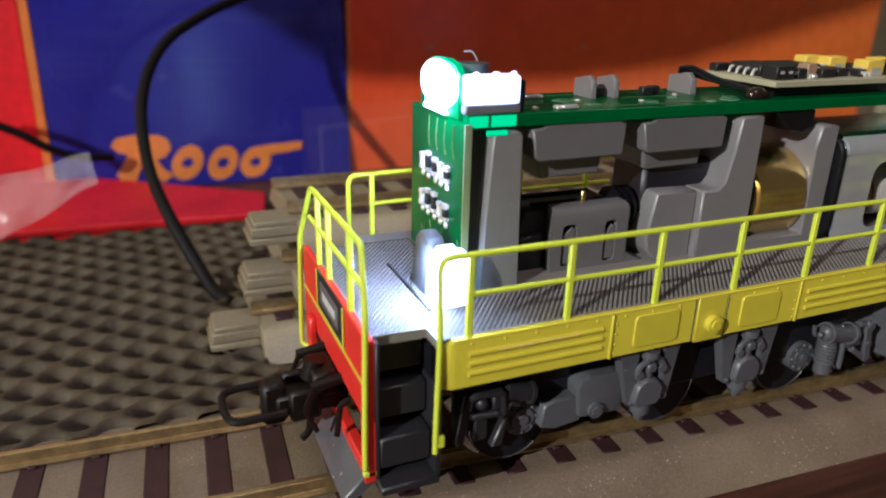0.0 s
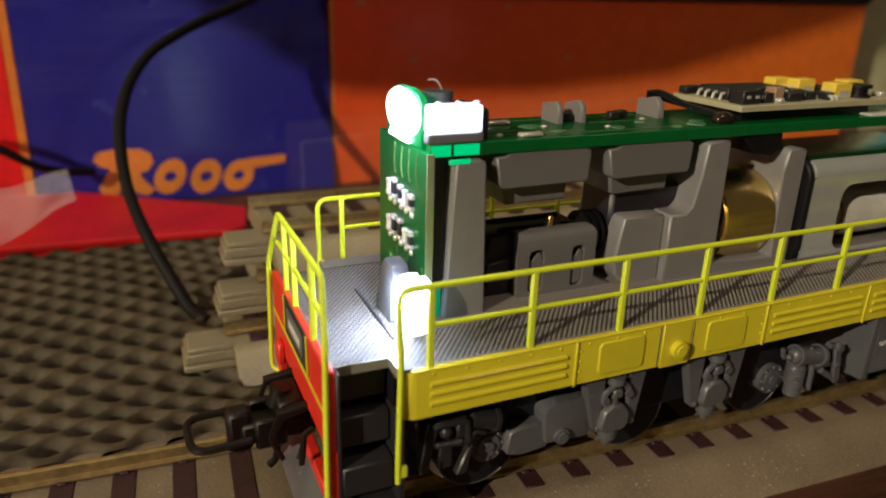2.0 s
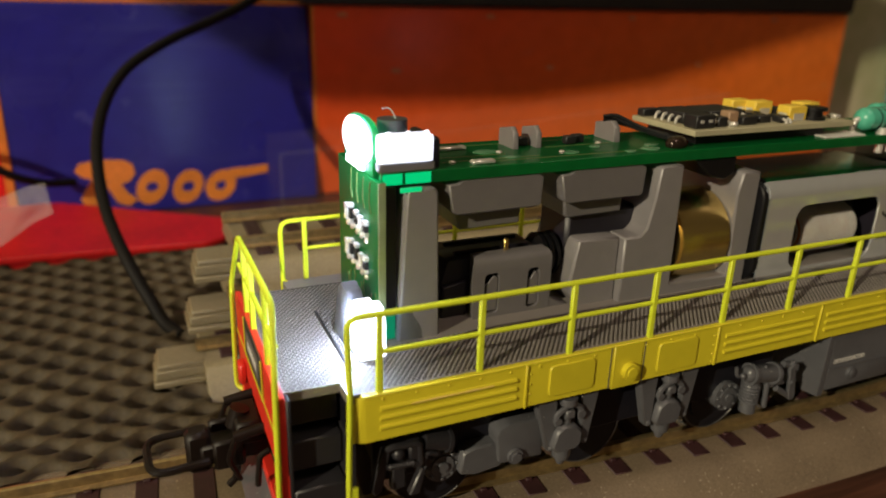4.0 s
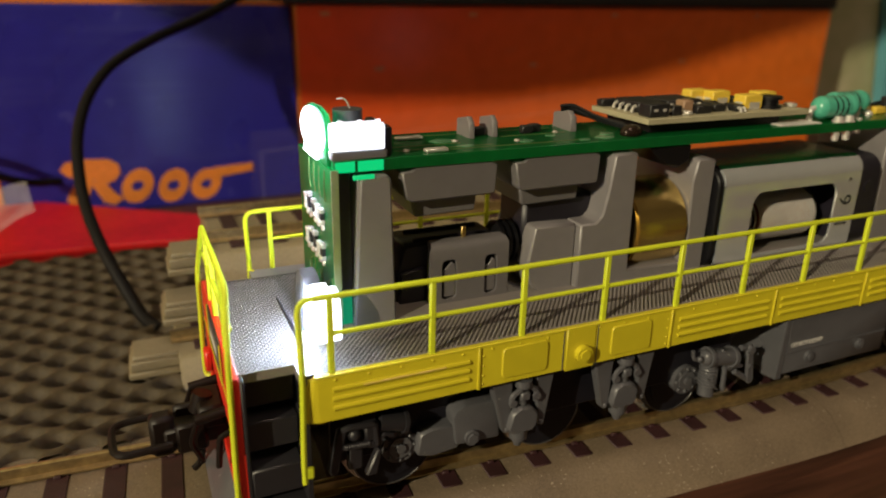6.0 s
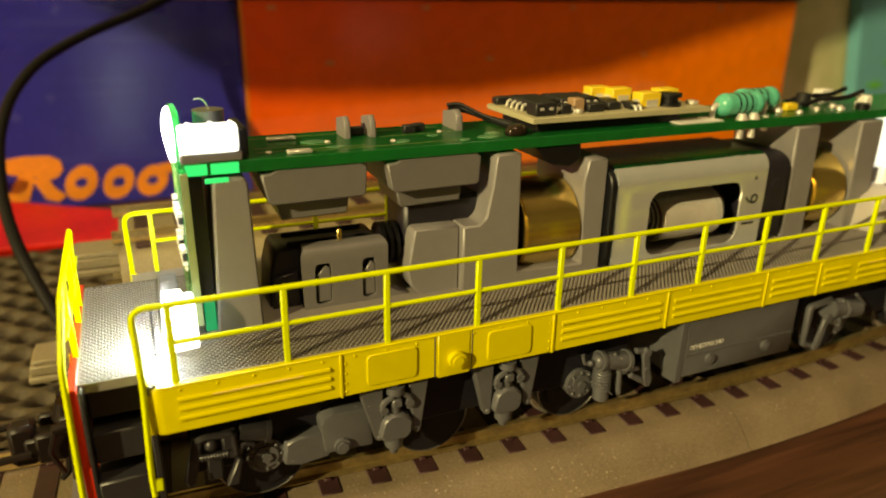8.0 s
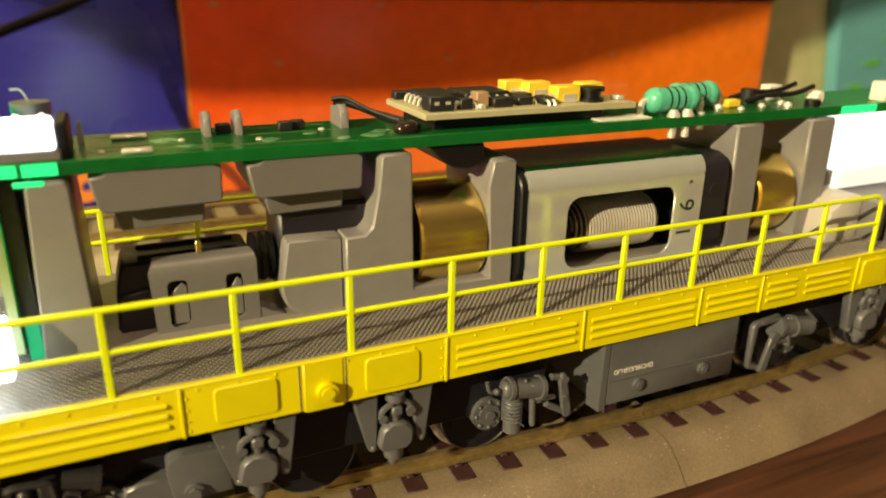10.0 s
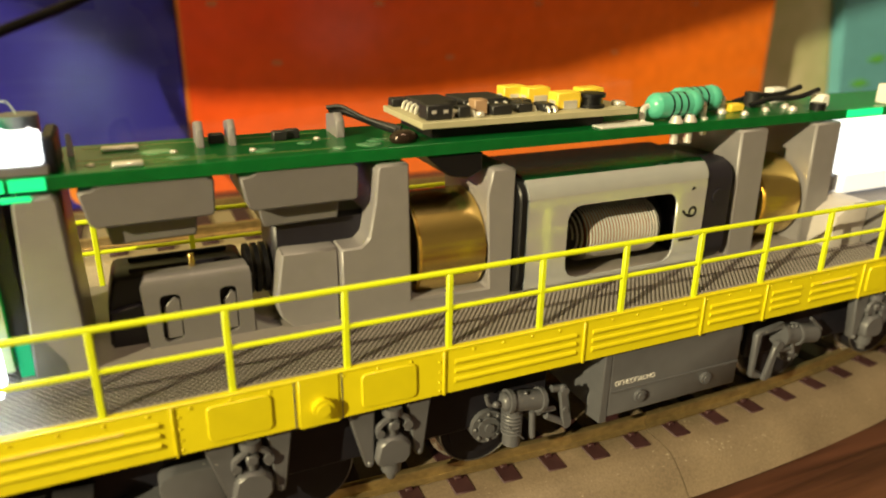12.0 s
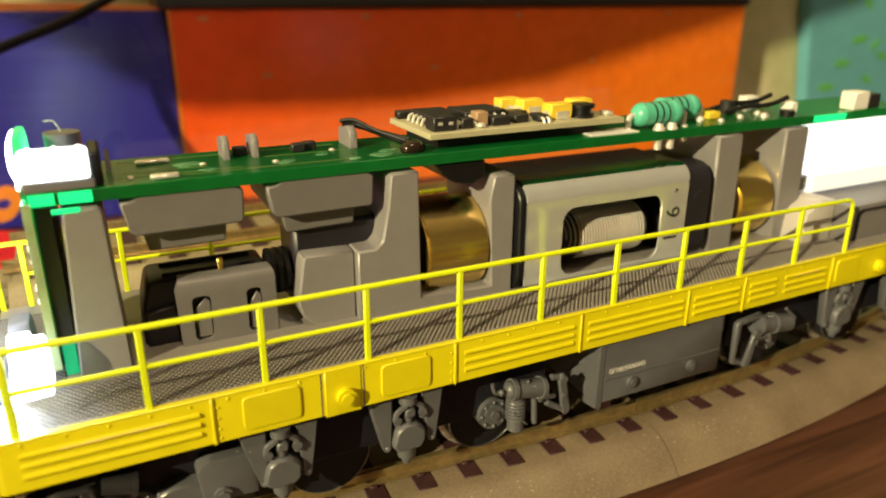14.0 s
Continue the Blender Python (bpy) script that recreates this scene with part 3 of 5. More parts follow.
def sill(near):
    y0, y1 = (-0.55, 0.15) if near else (mirrored(0.15), mirrored(-0.55))
    bm = prism(B(), [(x, y) for x, y in ((13.4, y0 + 0.75), (13.7, y0 + 0.3), (14.6, y0), (192.0, y0), (192.0, y1), (13.4, y1))] if near else [(13.4, y0), (192, y0), (192, y1), (14.6, y1), (13.4, y1 - 0.75)], "z", 16.75, 22.75, 0.12)
    body = part("side_sill", bm, YELLOW, loco, "bright yellow side sill with pressed louvres")
    if not near:
        return
    for x0, x1 in LOUVRES:
        for k, z in enumerate((21.0, 19.75, 18.5)):
            bm = B()
            tube(bm, [(x0 + 0.4, y0 - 0.02, z), (x1 - 0.4, y0 - 0.02, z)], 0.34, 8)
            for v in bm.verts:
                v.co.y = y0 + (v.co.y - y0) * 0.85
            ridge = part("louvre", bm, YELLOW, body)
            if k == 0 and x0 in (15.9, 127.4):
                a, b = x0 + 0.22 * (x1 - x0), x0 + 0.80 * (x1 - x0)
                bm = tube(B(), [(a, y0 - 0.26, z + 0.06), ((a + b) / 2, y0 - 0.28, z + 0.08), (b, y0 - 0.26, z + 0.06)], 0.11, 6)
                part("worn_streak", bm, WORN, ridge, "pale worn streak")
    for x0, x1, z0, z1 in ((38.6, 45.4, 17.6, 22.0), (55.6, 62.4, 17.5, 22.0), (140.6, 146.6, 17.6, 21.9)):
        part("cover_plate", prism(B(), round_rect(x0, x1, z0, z1, 0.6, 2), "y", y0 - 0.22, y0 + 0.1, 0.1), YELLOW, body)
    for x in (35.3, 66.0, 86.1, 106.3, 118.4, 139.4, 158.0):
        part("seam_strip", box(B(), x - 0.16, x + 0.16, y0 - 0.20, y0 + 0.1, 16.7, 22.7, 0.06), YELLOW, body)
    part("hatch", box(B(), 48.3, 53.0, y0 - 0.12, y0 + 0.2, 16.5, 22.95, 0.15), YELLOW, body)
    for x in (47.9, 53.3):
        part("groove", box(B(), x - 0.07, x + 0.07, y0 - 0.05, y0 + 0.1, 16.8, 22.7), UNDER, body, "dark gap beside the hatch")
    for x in (50.9, 152.4):
        bm = rod(B(), (x, y0 - 0.95, 19.0), (x, y0, 19.0), 1.22, 20)
        rod(bm, (x, y0 - 1.15, 19.0), (x, y0 - 0.9, 19.0), 0.75, 16)
        part("filler_cap", bm, YELLOW, body, "round yellow cap")
    bm = B()
    for i in range(42):
        x = 16.6 + i * 4.1
        ball(bm, (x, y0 - 0.02, 22.25), 0.16, seg=8)
    for x in (35.9, 65.4):
        for z in (17.4, 18.6, 20.0, 21.4):
            ball(bm, (x, y0 - 0.02, z), 0.15, seg=8)
    part("rivets", bm, YELLOW, body)
    part("top_edge", box(B(), 14.2, 192, y0 - 0.12, 0.25, 22.72, 23.02, 0.08), YELLOW, body)


sill(True)
sill(False)
# folded corner at the front of the sill
for near in (True, False):
    ys = (0.1, 0.55) if near else (mirrored(0.55), mirrored(0.1))
    part("corner_post", box(B(), 12.95, 13.5, ys[0], ys[1] + 0.2, 16.6, 23.2, 0.12), YELLOW, loco)

# side railings
POSTS = [16.4 + 12.6 * i for i in range(11)]


def railing(near):
    y = 0.0 if near else mirrored(0.0)
    s = -1 if near else 1
    bm = tube(B(), rounded([(12.5, y + s * 0.6, 9.0), (12.45, y + s * 0.75, 12.5), (12.9, y + s * 0.3, 23.0), (12.75, y, 32.6), (142.4, y, 32.6), (142.6, y, 23.0)], 1.6), 0.36, 8)
    rail = part("handrail", bm, RAIL_YELLOW, loco, "bright yellow handrail")
    part("middle_rail", tube(B(), [(16.4, y, 28.0), (142.4, y, 28.0)], 0.31, 8), RAIL_YELLOW, rail)
    part("foot_bracket", box(B(), 12.3, 13.6, y + s * 0.6 - 0.3, y + s * 0.6 + 0.3, 9.6, 11.2, 0.15), RAIL_YELLOW, rail)
    post = mesh_of("post", box(B(), -0.36, 0.36, -0.33, 0.33, -0.3, 9.4, 0.1), RAIL_YELLOW)
    for x in POSTS[:-1]:
        alike("post", post, rail, x, y, DECK)


railing(True)
railing(False)

# front end: beam, railing, steps
beam = part("front_beam", box(B(), 5.3, 6.2, 2.0, 33.2, 12.6, 23.3, 0.15), RED, loco, "red front beam with yellow stripes")
part("number_panel", box(B(), 5.16, 5.4, 11.0, 24.5, 17.9, 23.2, 0.05), STEP_GREY, beam, "dark grey panel")
for y in (11.0, 24.1):
    part("panel_edge", box(B(), 5.06, 5.4, y, y + 0.4, 17.9, 23.2, 0.05), YELLOW, beam, "yellow edge line")
part("panel_edge", box(B(), 5.06, 5.4, 11.0, 24.5, 17.5, 17.9, 0.05), YELLOW, beam, "yellow edge line")
part("number_plate", box(B(), 5.04, 5.2, 13.4, 22.2, 19.2, 22.2, 0.05), GREY, beam, "grey number plate")
for i in range(6):
    part("plate_bar", box(B(), 4.98, 5.1, 14.6 + i * 1.1, 15.2 + i * 1.1, 20.1, 21.2), WHITE, beam)
part("stripe", box(B(), 5.2, 5.4, 2.0, 33.2, 17.0, 17.45), YELLOW, beam)
for y in (2.0, 30.4):
    part("end_plate", box(B(), 5.3, 6.3, y, y + 2.8, 5.4, 13.0, 0.12), RED, beam)
part("lower_bar", box(B(), 5.0, 6.4, 2.2, 33.0, 4.6, 7.0, 0.15), RED, beam)
part("step_side", box(B(), 6.25, 6.7, 1.8, 5.0, 5.0, 22.9, 0.1), STEP_GREY, beam, "dark grey step side")
part("hook_bracket", box(B(), 4.3, 5.4, 26.2, 28.6, 11.5, 14.8, 0.3), RED, beam)
bm = prism(B(), [(2.2, 2.6), (5.2, 5.6), (6.6, 5.6), (6.6, 4.4), (3.4, 2.0)], "y", 2.6, 32.6, 0.15)
part("rail_guard", bm, UNDER, loco, "dark grey plough plate")
bm = tube(B(), rounded([(5.4, 2.4, 6.6), (4.9, 1.8, 7.0), (4.9, 1.8, 10), (5.2, 2.0, 26.0), (6.0, 5.8, 33.0), (5.9, 29.4, 33.0), (5.0, 33.7, 24.5), (4.6, 33.7, 10), (4.6, 33.6, 7.4), (5.6, 32.6, 7.0)], 0.9), 0.36, 8)
front_rail = part("front_handrail", bm, RAIL_YELLOW, loco, "bright yellow front railing")
part("middle_rail", tube(B(), [(5.9, 4.4, 28.4), (5.9, 30.8, 28.4)], 0.31, 8), RAIL_YELLOW, front_rail)
post = mesh_of("post", box(B(), -0.34, 0.34, -0.36, 0.36, -0.3, 9.8, 0.1), RAIL_YELLOW)
for y in (10.2, 20.2, 25.6):
    alike("post", post, front_rail, 5.9, y, DECK)
for y in (2.4, 32.8):
    part("rail_foot", box(B(), 4.8, 6.4, y - 0.4, y + 0.4, 5.6, 6.4, 0.15), RAIL_YELLOW, front_rail)
for near in (True, False):
    y0, y1 = (0.2, 8.0) if near else (mirrored(8.0), mirrored(0.2))
    for z in (10.0, 15.6, 20.8):
        part("step", box(B(), 6.7, 12.9, (y0 + (z - 5) * 0.30) if near else y0, y1 if near else y1 - (z - 5) * 0.30, z - 3.4, z + 0.6, 0.2), STEP_GREY, loco, "grey boarding step, darkened with its shade")
    part("step_back", box(B(), 6.6, 13.4, y1 - 0.5 if near else y0, y1 if near else y0 + 0.5, 5.0, 22.0), DARK, loco)
    part("step_cheek", box(B(), 13.0, 13.7, y0 + 0.2, y1, 5.0, 16.8, 0.1), STEP_GREY, loco)
    part("foot_plate", box(B(), 6.2, 13.4, y0 - 0.4, y1, 4.2, 5.3, 0.2), STEP_GREY, loco)

# coupler
coupler = part("coupler", box(B(), -2.5, 7.0, 15.8, 19.4, 6.6, 9.6, 0.4), COUPLER, loco, "black plastic loop coupler")
bm = tube(B(), rounded([(-1.5, 14.4, 8.4), (-8.6, 14.0, 8.4), (-8.9, 21.0, 9.0), (-1.5, 20.8, 9.4)], 2.2), 0.52, 8)
part("loop", bm, COUPLER, coupler)
bm = box(B(), -4.2, -1.0, 16.2, 19.0, 5.4, 11.4, 0.6)
box(bm, -1.0, 3.0, 14.4, 15.6, 6.5, 10.8, 0.4)
box(bm, -1.0, 3.0, 19.6, 20.8, 6.5, 10.8, 0.4)
part("head", bm, COUPLER, coupler)
part("hook", tube(B(), rounded([(2.5, 17.6, 7.0), (1.8, 17.6, 2.6), (0.8, 17.6, 1.8)], 1.0), 0.5, 8), COUPLER, coupler)
bm = box(B(), 2.0, 5.4, 14.5, 20.7, 9.5, 12.8, 0.4)
rod(bm, (2.2, 17.6, 10.8), (3.0, 17.6, 13.4), 1.3)
for y in (13.2, 22.0):
    rod(bm, (1.5, y, 12.0), (5.4, y, 12.6), 0.7)
    tube(bm, rounded([(1.8, y, 12.0), (0.6, y + 0.5, 8.5), (2.0, y, 5.5)], 1.0), 0.35, 6)
part("drawgear", bm, COUPLER, coupler)
part("air_hose", tube(B(), rounded([(5.2, 9.0, 12.0), (4.0, 9.0, 11.5), (3.6, 9.4, 7.0)], 1.2), 0.4, 8), COUPLER, loco, "black brake hose")

# running gear
def bogie(flip):
    """Side frame, wheels, axle boxes, hangers and brake gear of one three-axle bogie."""
    def fx(x):
        return 206.0 - x if flip else x

    def bx(bm, x0, x1, *rest, **more):
        a, b = sorted((fx(x0), fx(x1)))
        return box(bm, a, b, *rest, **more)
    frame_part = part("bogie", bx(B(), 17.0, 84.0, 4.2, 5.6, 7.0, 15.0, 0.3), WHEEL, loco, "dark grey three-axle bogie")
    for x in (26.0, 50.2, 74.5):
        for y, s in ((6.3, -1), (28.9, 1)):
            bm = rod(B(), (fx(x), y, 6.0), (fx(x), y + 2.2, 6.0) if s < 0 else (fx(x), y - 2.2, 6.0), 6.0, 32)
            rod(bm, (fx(x), y + s * 0.3, 6.0), (fx(x), y, 6.0), 4.6, 28)
            part("wheel", bm, STEEL if s > 0 else WHEEL, frame_part, "dark metal wheel")
            if s < 0:
                rim = [(fx(x) + 5.9 * math.cos(k), y - 0.05, 6.0 + 5.9 * math.sin(k)) for k in (math.pi * i / 24 for i in range(49))]
                part("tyre", tube(B(), rim, 0.11, 6), WORN_STEEL, frame_part, "thin worn steel wheel rim")
            part("flange", rod(B(), (fx(x), y - s * 2.2, 6.0), (fx(x), y - s * 2.8, 6.0), 6.9, 32), STEEL, frame_part, "bright wheel flange")
    # axle covers
    for x, z in ((26.0, 7.9), (74.5, 7.3)):
        bm = rod(B(), (fx(x), 3.4, z), (fx(x), 6.0, z), 2.45, 24)
        rod(bm, (fx(x), 3.1, z), (fx(x), 3.5, z), 1.6, 20)
        rod(bm, (fx(x), 2.8, z), (fx(x), 3.2, z), 0.7, 12)
        for k in range(8):
            a = k * math.pi / 4
            ball(bm, (fx(x) + 1.98 * math.cos(a), 3.35, z + 1.98 * math.sin(a)), 0.3, seg=8)
        part("axle_cover", bm, UNDER, frame_part, "round bolted axle cover")
    # hangers with their pointed dampers
    for x in (42.8, 59.7):
        bm = prism(B(), [(fx(x - 2.5), 8.9), (fx(x - 1.9), 11.3), (fx(x - 0.6), 12.1), (fx(x + 1.3), 11.7), (fx(x + 2.3), 10.6), (fx(x + 2.2), 8.8), (fx(x + 1.4), 7.9), (fx(x - 1.6), 7.9)], "y", -0.2, 3.2, 0.35)
        part("damper", bm, UNDER, frame_part)
        bm = rod(B(), (fx(x), 1.4, 8.2), (fx(x), 1.4, 6.4), 1.45, 14, 1.25)
        rod(bm, (fx(x), 1.4, 6.4), (fx(x), 1.4, 5.2), 0.95, 12, 0.55)
        part("damper_foot", bm, UNDER, frame_part)
        bm = rod(B(), (fx(x + 0.1), 1.0, 12.0), (fx(x + 0.1), 1.0, 16.8), 0.75, 12)
        rod(bm, (fx(x + 0.1), 0.9, 14.9), (fx(x + 0.1), 0.9, 15.9), 1.25, 14)
        bx(bm, x - 0.6, x + 0.8, -0.1, 1.0, 12.9, 14.2, 0.2)
        tube(bm, rounded([(fx(x - 1.7), 0.4, 12.2), (fx(x - 1.9), 0.4, 13.8), (fx(x - 0.4), 0.4, 14.6)], 0.7), 0.42, 6)
        tube(bm, rounded([(fx(x + 1.9), 0.4, 12.4), (fx(x + 2.1), 0.4, 14.0), (fx(x + 0.6), 0.4, 15.0)], 0.7), 0.42, 6)
        rod(bm, (fx(x + 1.9), 0.0, 13.2), (fx(x + 1.9), 0.8, 13.2), 0.62, 10)
        rod(bm, (fx(x - 1.7), 0.0, 12.8), (fx(x - 1.7), 0.8, 12.8), 0.55, 10)
        part("linkage", bm, UNDER, frame_part)
    # tapered guide arms
    for x0, x1, xt in ((37.6, 41.2, 40.6), (44.6, 47.8, 46.0), (54.0, 57.6, 56.8), (61.4, 65.0, 63.3)):
        bm = prism(B(), [(fx(x0), 17.0), (fx(x1), 17.0), (fx(xt + 0.5), 8.2), (fx(xt - 0.5), 8.0)], "y", 0.6, 2.2, 0.2)
        ball(bm, (fx(xt), 0.9, 8.5), 0.55, seg=8)
        part("guide_arm", bm, UNDER, frame_part)
    # sand box with bolt
    bm = prism(B(), [(fx(28.0), 6.6), (fx(28.4), 9.8), (fx(30.2), 10.3), (fx(34.0), 10.2), (fx(34.2), 6.3), (fx(30.4), 5.9)], "y", 2.2, 5.0, 0.3)
    part("sand_pipe_box", bm, UNDER, frame_part)
    bm = prism(B(), [(fx(33.4), 7.3), (fx(32.9), 11.6), (fx(33.4), 12.6), (fx(34.6), 13.2), (fx(39.4), 13.0), (fx(40.0), 7.0)], "y", 1.5, 4.6, 0.45, 2)
    rod(bm, (fx(35.6), 1.0, 8.2), (fx(35.6), 1.6, 8.2), 1.1, 18)
    rod(bm, (fx(35.6), 0.7, 8.2), (fx(35.6), 1.1, 8.2), 0.78, 6)
    part("sand_box", bm, UNDER, frame_part)
    # brake gear beside the inner axle: the two bogies differ
    if not flip:
        bm = rod(B(), (76.2, 1.5, 12.0), (81.2, 1.5, 11.15), 1.42, 20)
        rod(bm, (76.0, 1.5, 12.05), (76.6, 1.5, 11.95), 1.65, 20)
        rod(bm, (80.9, 1.5, 11.2), (81.5, 1.5, 11.1), 1.7, 20)
        ball(bm, (75.9, 1.5, 12.05), 1.35, 0.7, 1, 1, 14)
        ball(bm, (78.6, 0.9, 13.0), 0.3, seg=8)
        tube(bm, rounded([(72.8, 1.2, 13.9), (73.2, 1.2, 12.3), (75.2, 1.2, 12.1)], 0.5), 0.30, 8)
        ball(bm, (74.2, 1.0, 12.3), 0.5, seg=8)
        box(bm, 80.6, 81.4, 0.9, 2.2, 8.9, 11.4, 0.15)
        part("brake_cylinder", bm, UNDER, frame_part, "dark grey brake cylinder")
        bm = rod(B(), (77.1, 1.7, 11.0), (77.2, 1.7, 5.2), 1.25, 18)
        tube(bm, [(77.1 + 1.3 * math.cos(k * 0.5), 1.7 + 1.3 * math.sin(k * 0.5), 10.3 - k * 0.045) for k in range(76)], 0.2, 6)
        tube(bm, [(76.0, 0.6, 8.8), (77.0, 0.4, 7.6), (78.4, 0.5, 6.2)], 0.14, 6)
        part("spring", bm, UNDER, frame_part, "ribbed dark grey spring column")
        bm = rod(B(), (79.8, 1.3, 9.7), (83.6, 1.3, 9.2), 0.34, 10)
        for k in range(6):
            ball(bm, (80.6 + k * 0.5, 1.25, 9.6 - k * 0.06), 0.42, seg=8)
        rod(bm, (80.0, 1.3, 9.7), (80.2, 1.3, 5.8), 0.48, 10)
        ball(bm, (80.2, 1.3, 5.7), 0.5, seg=8)
        rod(bm, (82.3, 1.4, 8.3), (85.4, 1.4, 6.3), 0.5, 10)
        rod(bm, (82.9, 1.4, 12.4), (84.6, 1.4, 12.1), 0.5, 12)
        part("brake_rod", bm, UNDER, frame_part)
        bm = prism(B(), [(83.9, 12.0), (84.3, 12.8), (85.0, 12.8), (85.3, 12.0), (86.4, 6.4), (86.1, 5.7), (85.4, 5.5), (84.9, 6.2)], "y", 0.8, 1.5, 0.2)
        rod(bm, (84.6, 0.4, 12.0), (84.6, 0.9, 12.0), 0.62, 14)
        rod(bm, (85.0, 0.5, 9.0), (85.0, 0.9, 9.0), 0.4, 10)
        part("brake_lever", bm, UNDER, frame_part)
    else:
        bm = prism(B(), [(119.7, 13.3), (120.5, 13.9), (125.6, 14.4), (125.6, 13.4), (120.9, 12.9), (120.6, 6.8), (122.6, 6.0), (122.4, 5.0), (119.9, 5.8)], "y", 0.7, 1.7, 0.2)
        part("brake_bracket", bm, UNDER, frame_part)
        bm = prism(B(), [(123.6, 11.3), (124.8, 11.3), (123.7, 5.6), (123.0, 4.8), (122.0, 5.0)], "y", 0.1, 0.9, 0.2)
        rod(bm, (124.2, -0.2, 11.0), (124.2, 0.6, 11.0), 0.75, 14)
        rod(bm, (124.4, 0.6, 10.0), (127.6, 0.9, 9.4), 0.5, 10)
        part("brake_lever", bm, UNDER, frame_part)
        bm = rod(B(), (125.6, 1.4, 12.0), (133.0, 1.4, 10.9), 1.6, 20)
        rod(bm, (125.2, 1.4, 12.05), (126.0, 1.4, 11.95), 1.9, 20)
        rod(bm, (128.8, 1.4, 11.5), (129.5, 1.4, 11.4), 1.85, 20)
        for k in range(4):
            ball(bm, (126.6 + k * 0.9, 1.0, 13.4 - k * 0.14), 0.34, seg=8)
        tube(bm, [(131.0, 0.6, 14.2), (133.8, 0.6, 11.8)], 0.3, 8)
        rod(bm, (127.6, 0.9, 11.4), (128.2, 0.9, 8.6), 0.6, 10)
        part("brake_cylinder", bm, UNDER, frame_part, "dark grey brake cylinder")
    # gear at the outer axle
    bm = prism(B(), [(fx(15.8), 8.0), (fx(17.3), 13.8), (fx(18.6), 13.6), (fx(17.2), 7.4), (fx(16.4), 7.0)], "y", 1.6, 2.6, 0.25)
    rod(bm, (fx(22.8), 2.5, 13.2), (fx(26.6), 2.5, 12.3), 1.3, 16)
    rod(bm, (fx(26.0), 2.5, 12.4), (fx(26.5), 2.5, 12.3), 1.55, 16)
    tube(bm, rounded([(fx(17.8), 1.6, 13.6), (fx(18.6), 1.4, 14.0), (fx(22.0), 1.4, 13.8), (fx(22.2), 1.4, 10.6), (fx(20.4), 1.4, 11.2)], 0.6), 0.45, 8)
    bx(bm, 20.6, 22.6, 1.2, 2.8, 11.4, 13.8, 0.3)
    ball(bm, (fx(19.4), 1.8, 12.6), 0.9, seg=10)
    rod(bm, (fx(17.8), 1.3, 11.3), (fx(21.6), 1.3, 11.05), 0.34, 10)
    for k in range(9):
        ball(bm, (fx(18.2 + k * 0.36), 1.25, 11.3 - k * 0.02), 0.44, seg=6)
    bx(bm, 18.6, 20.6, 2.0, 3.2, 7.0, 10.8, 0.3)
    bm2 = prism(B(), [(fx(22.3), 9.8), (fx(22.9), 9.6), (fx(22.2), 6.0), (fx(20.7), 6.1)], "y", 1.4, 2.6, 0.2)
    part("brake_block", bm2, STEP_GREY, frame_part)
    tube(bm, rounded([(fx(22.6), 1.6, 10.6), (fx(23.0), 1.4, 12.0), (fx(24.4), 1.5, 11.4)], 0.5), 0.3, 6)
    part("outer_brake_gear", bm, STEP_GREY, frame_part)


bogie(False)
bogie(True)

# fuel tank
tank = part("fuel_tank", prism(B(), [(0.0, 6.5), (0.0, 16.5), (35.2, 16.5), (35.2, 6.5), (33.5, 5.4), (1.7, 5.4)], "x", 91.6, 115.6, 0.2), UNDER, loco, "dark grey fuel tank with white lettering")
part("end_plate", prism(B(), [(0.0, 5.6), (-0.1, 16.4), (3.2, 14.6), (4.8, 12.6), (4.8, 10.8), (3.6, 10.6), (3.4, 5.2)], "x", 90.4, 91.6, 0.12), UNDER, tank)
part("tank_ridge", box(B(), 91.8, 115.4, -0.14, 0.1, 10.2, 10.45), UNDER, tank)
for x in (97.0, 109.2):
    bm = rod(B(), (x, -0.5, 8.8), (x, 0.1, 8.8), 0.95, 18)
    rod(bm, (x, -0.7, 8.8), (x, -0.4, 8.8), 0.55, 14)
    part("drain_plug", bm, UNDER, tank)
words = bpy.data.curves.new("lettering", "FONT")
words.body, words.size, words.extrude = "ОГНЕОПАСНО", 1.05 * MM, 0.02 * MM
words.space_character = 0.92
lettering = new("lettering", words)
lettering.parent = tank
lettering.matrix_basis = pose(92.4 * MM, -0.12 * MM, 11.25 * MM, 90, 0, 0)
words.materials.append(WHITE)
tagged(lettering, "small white lettering")

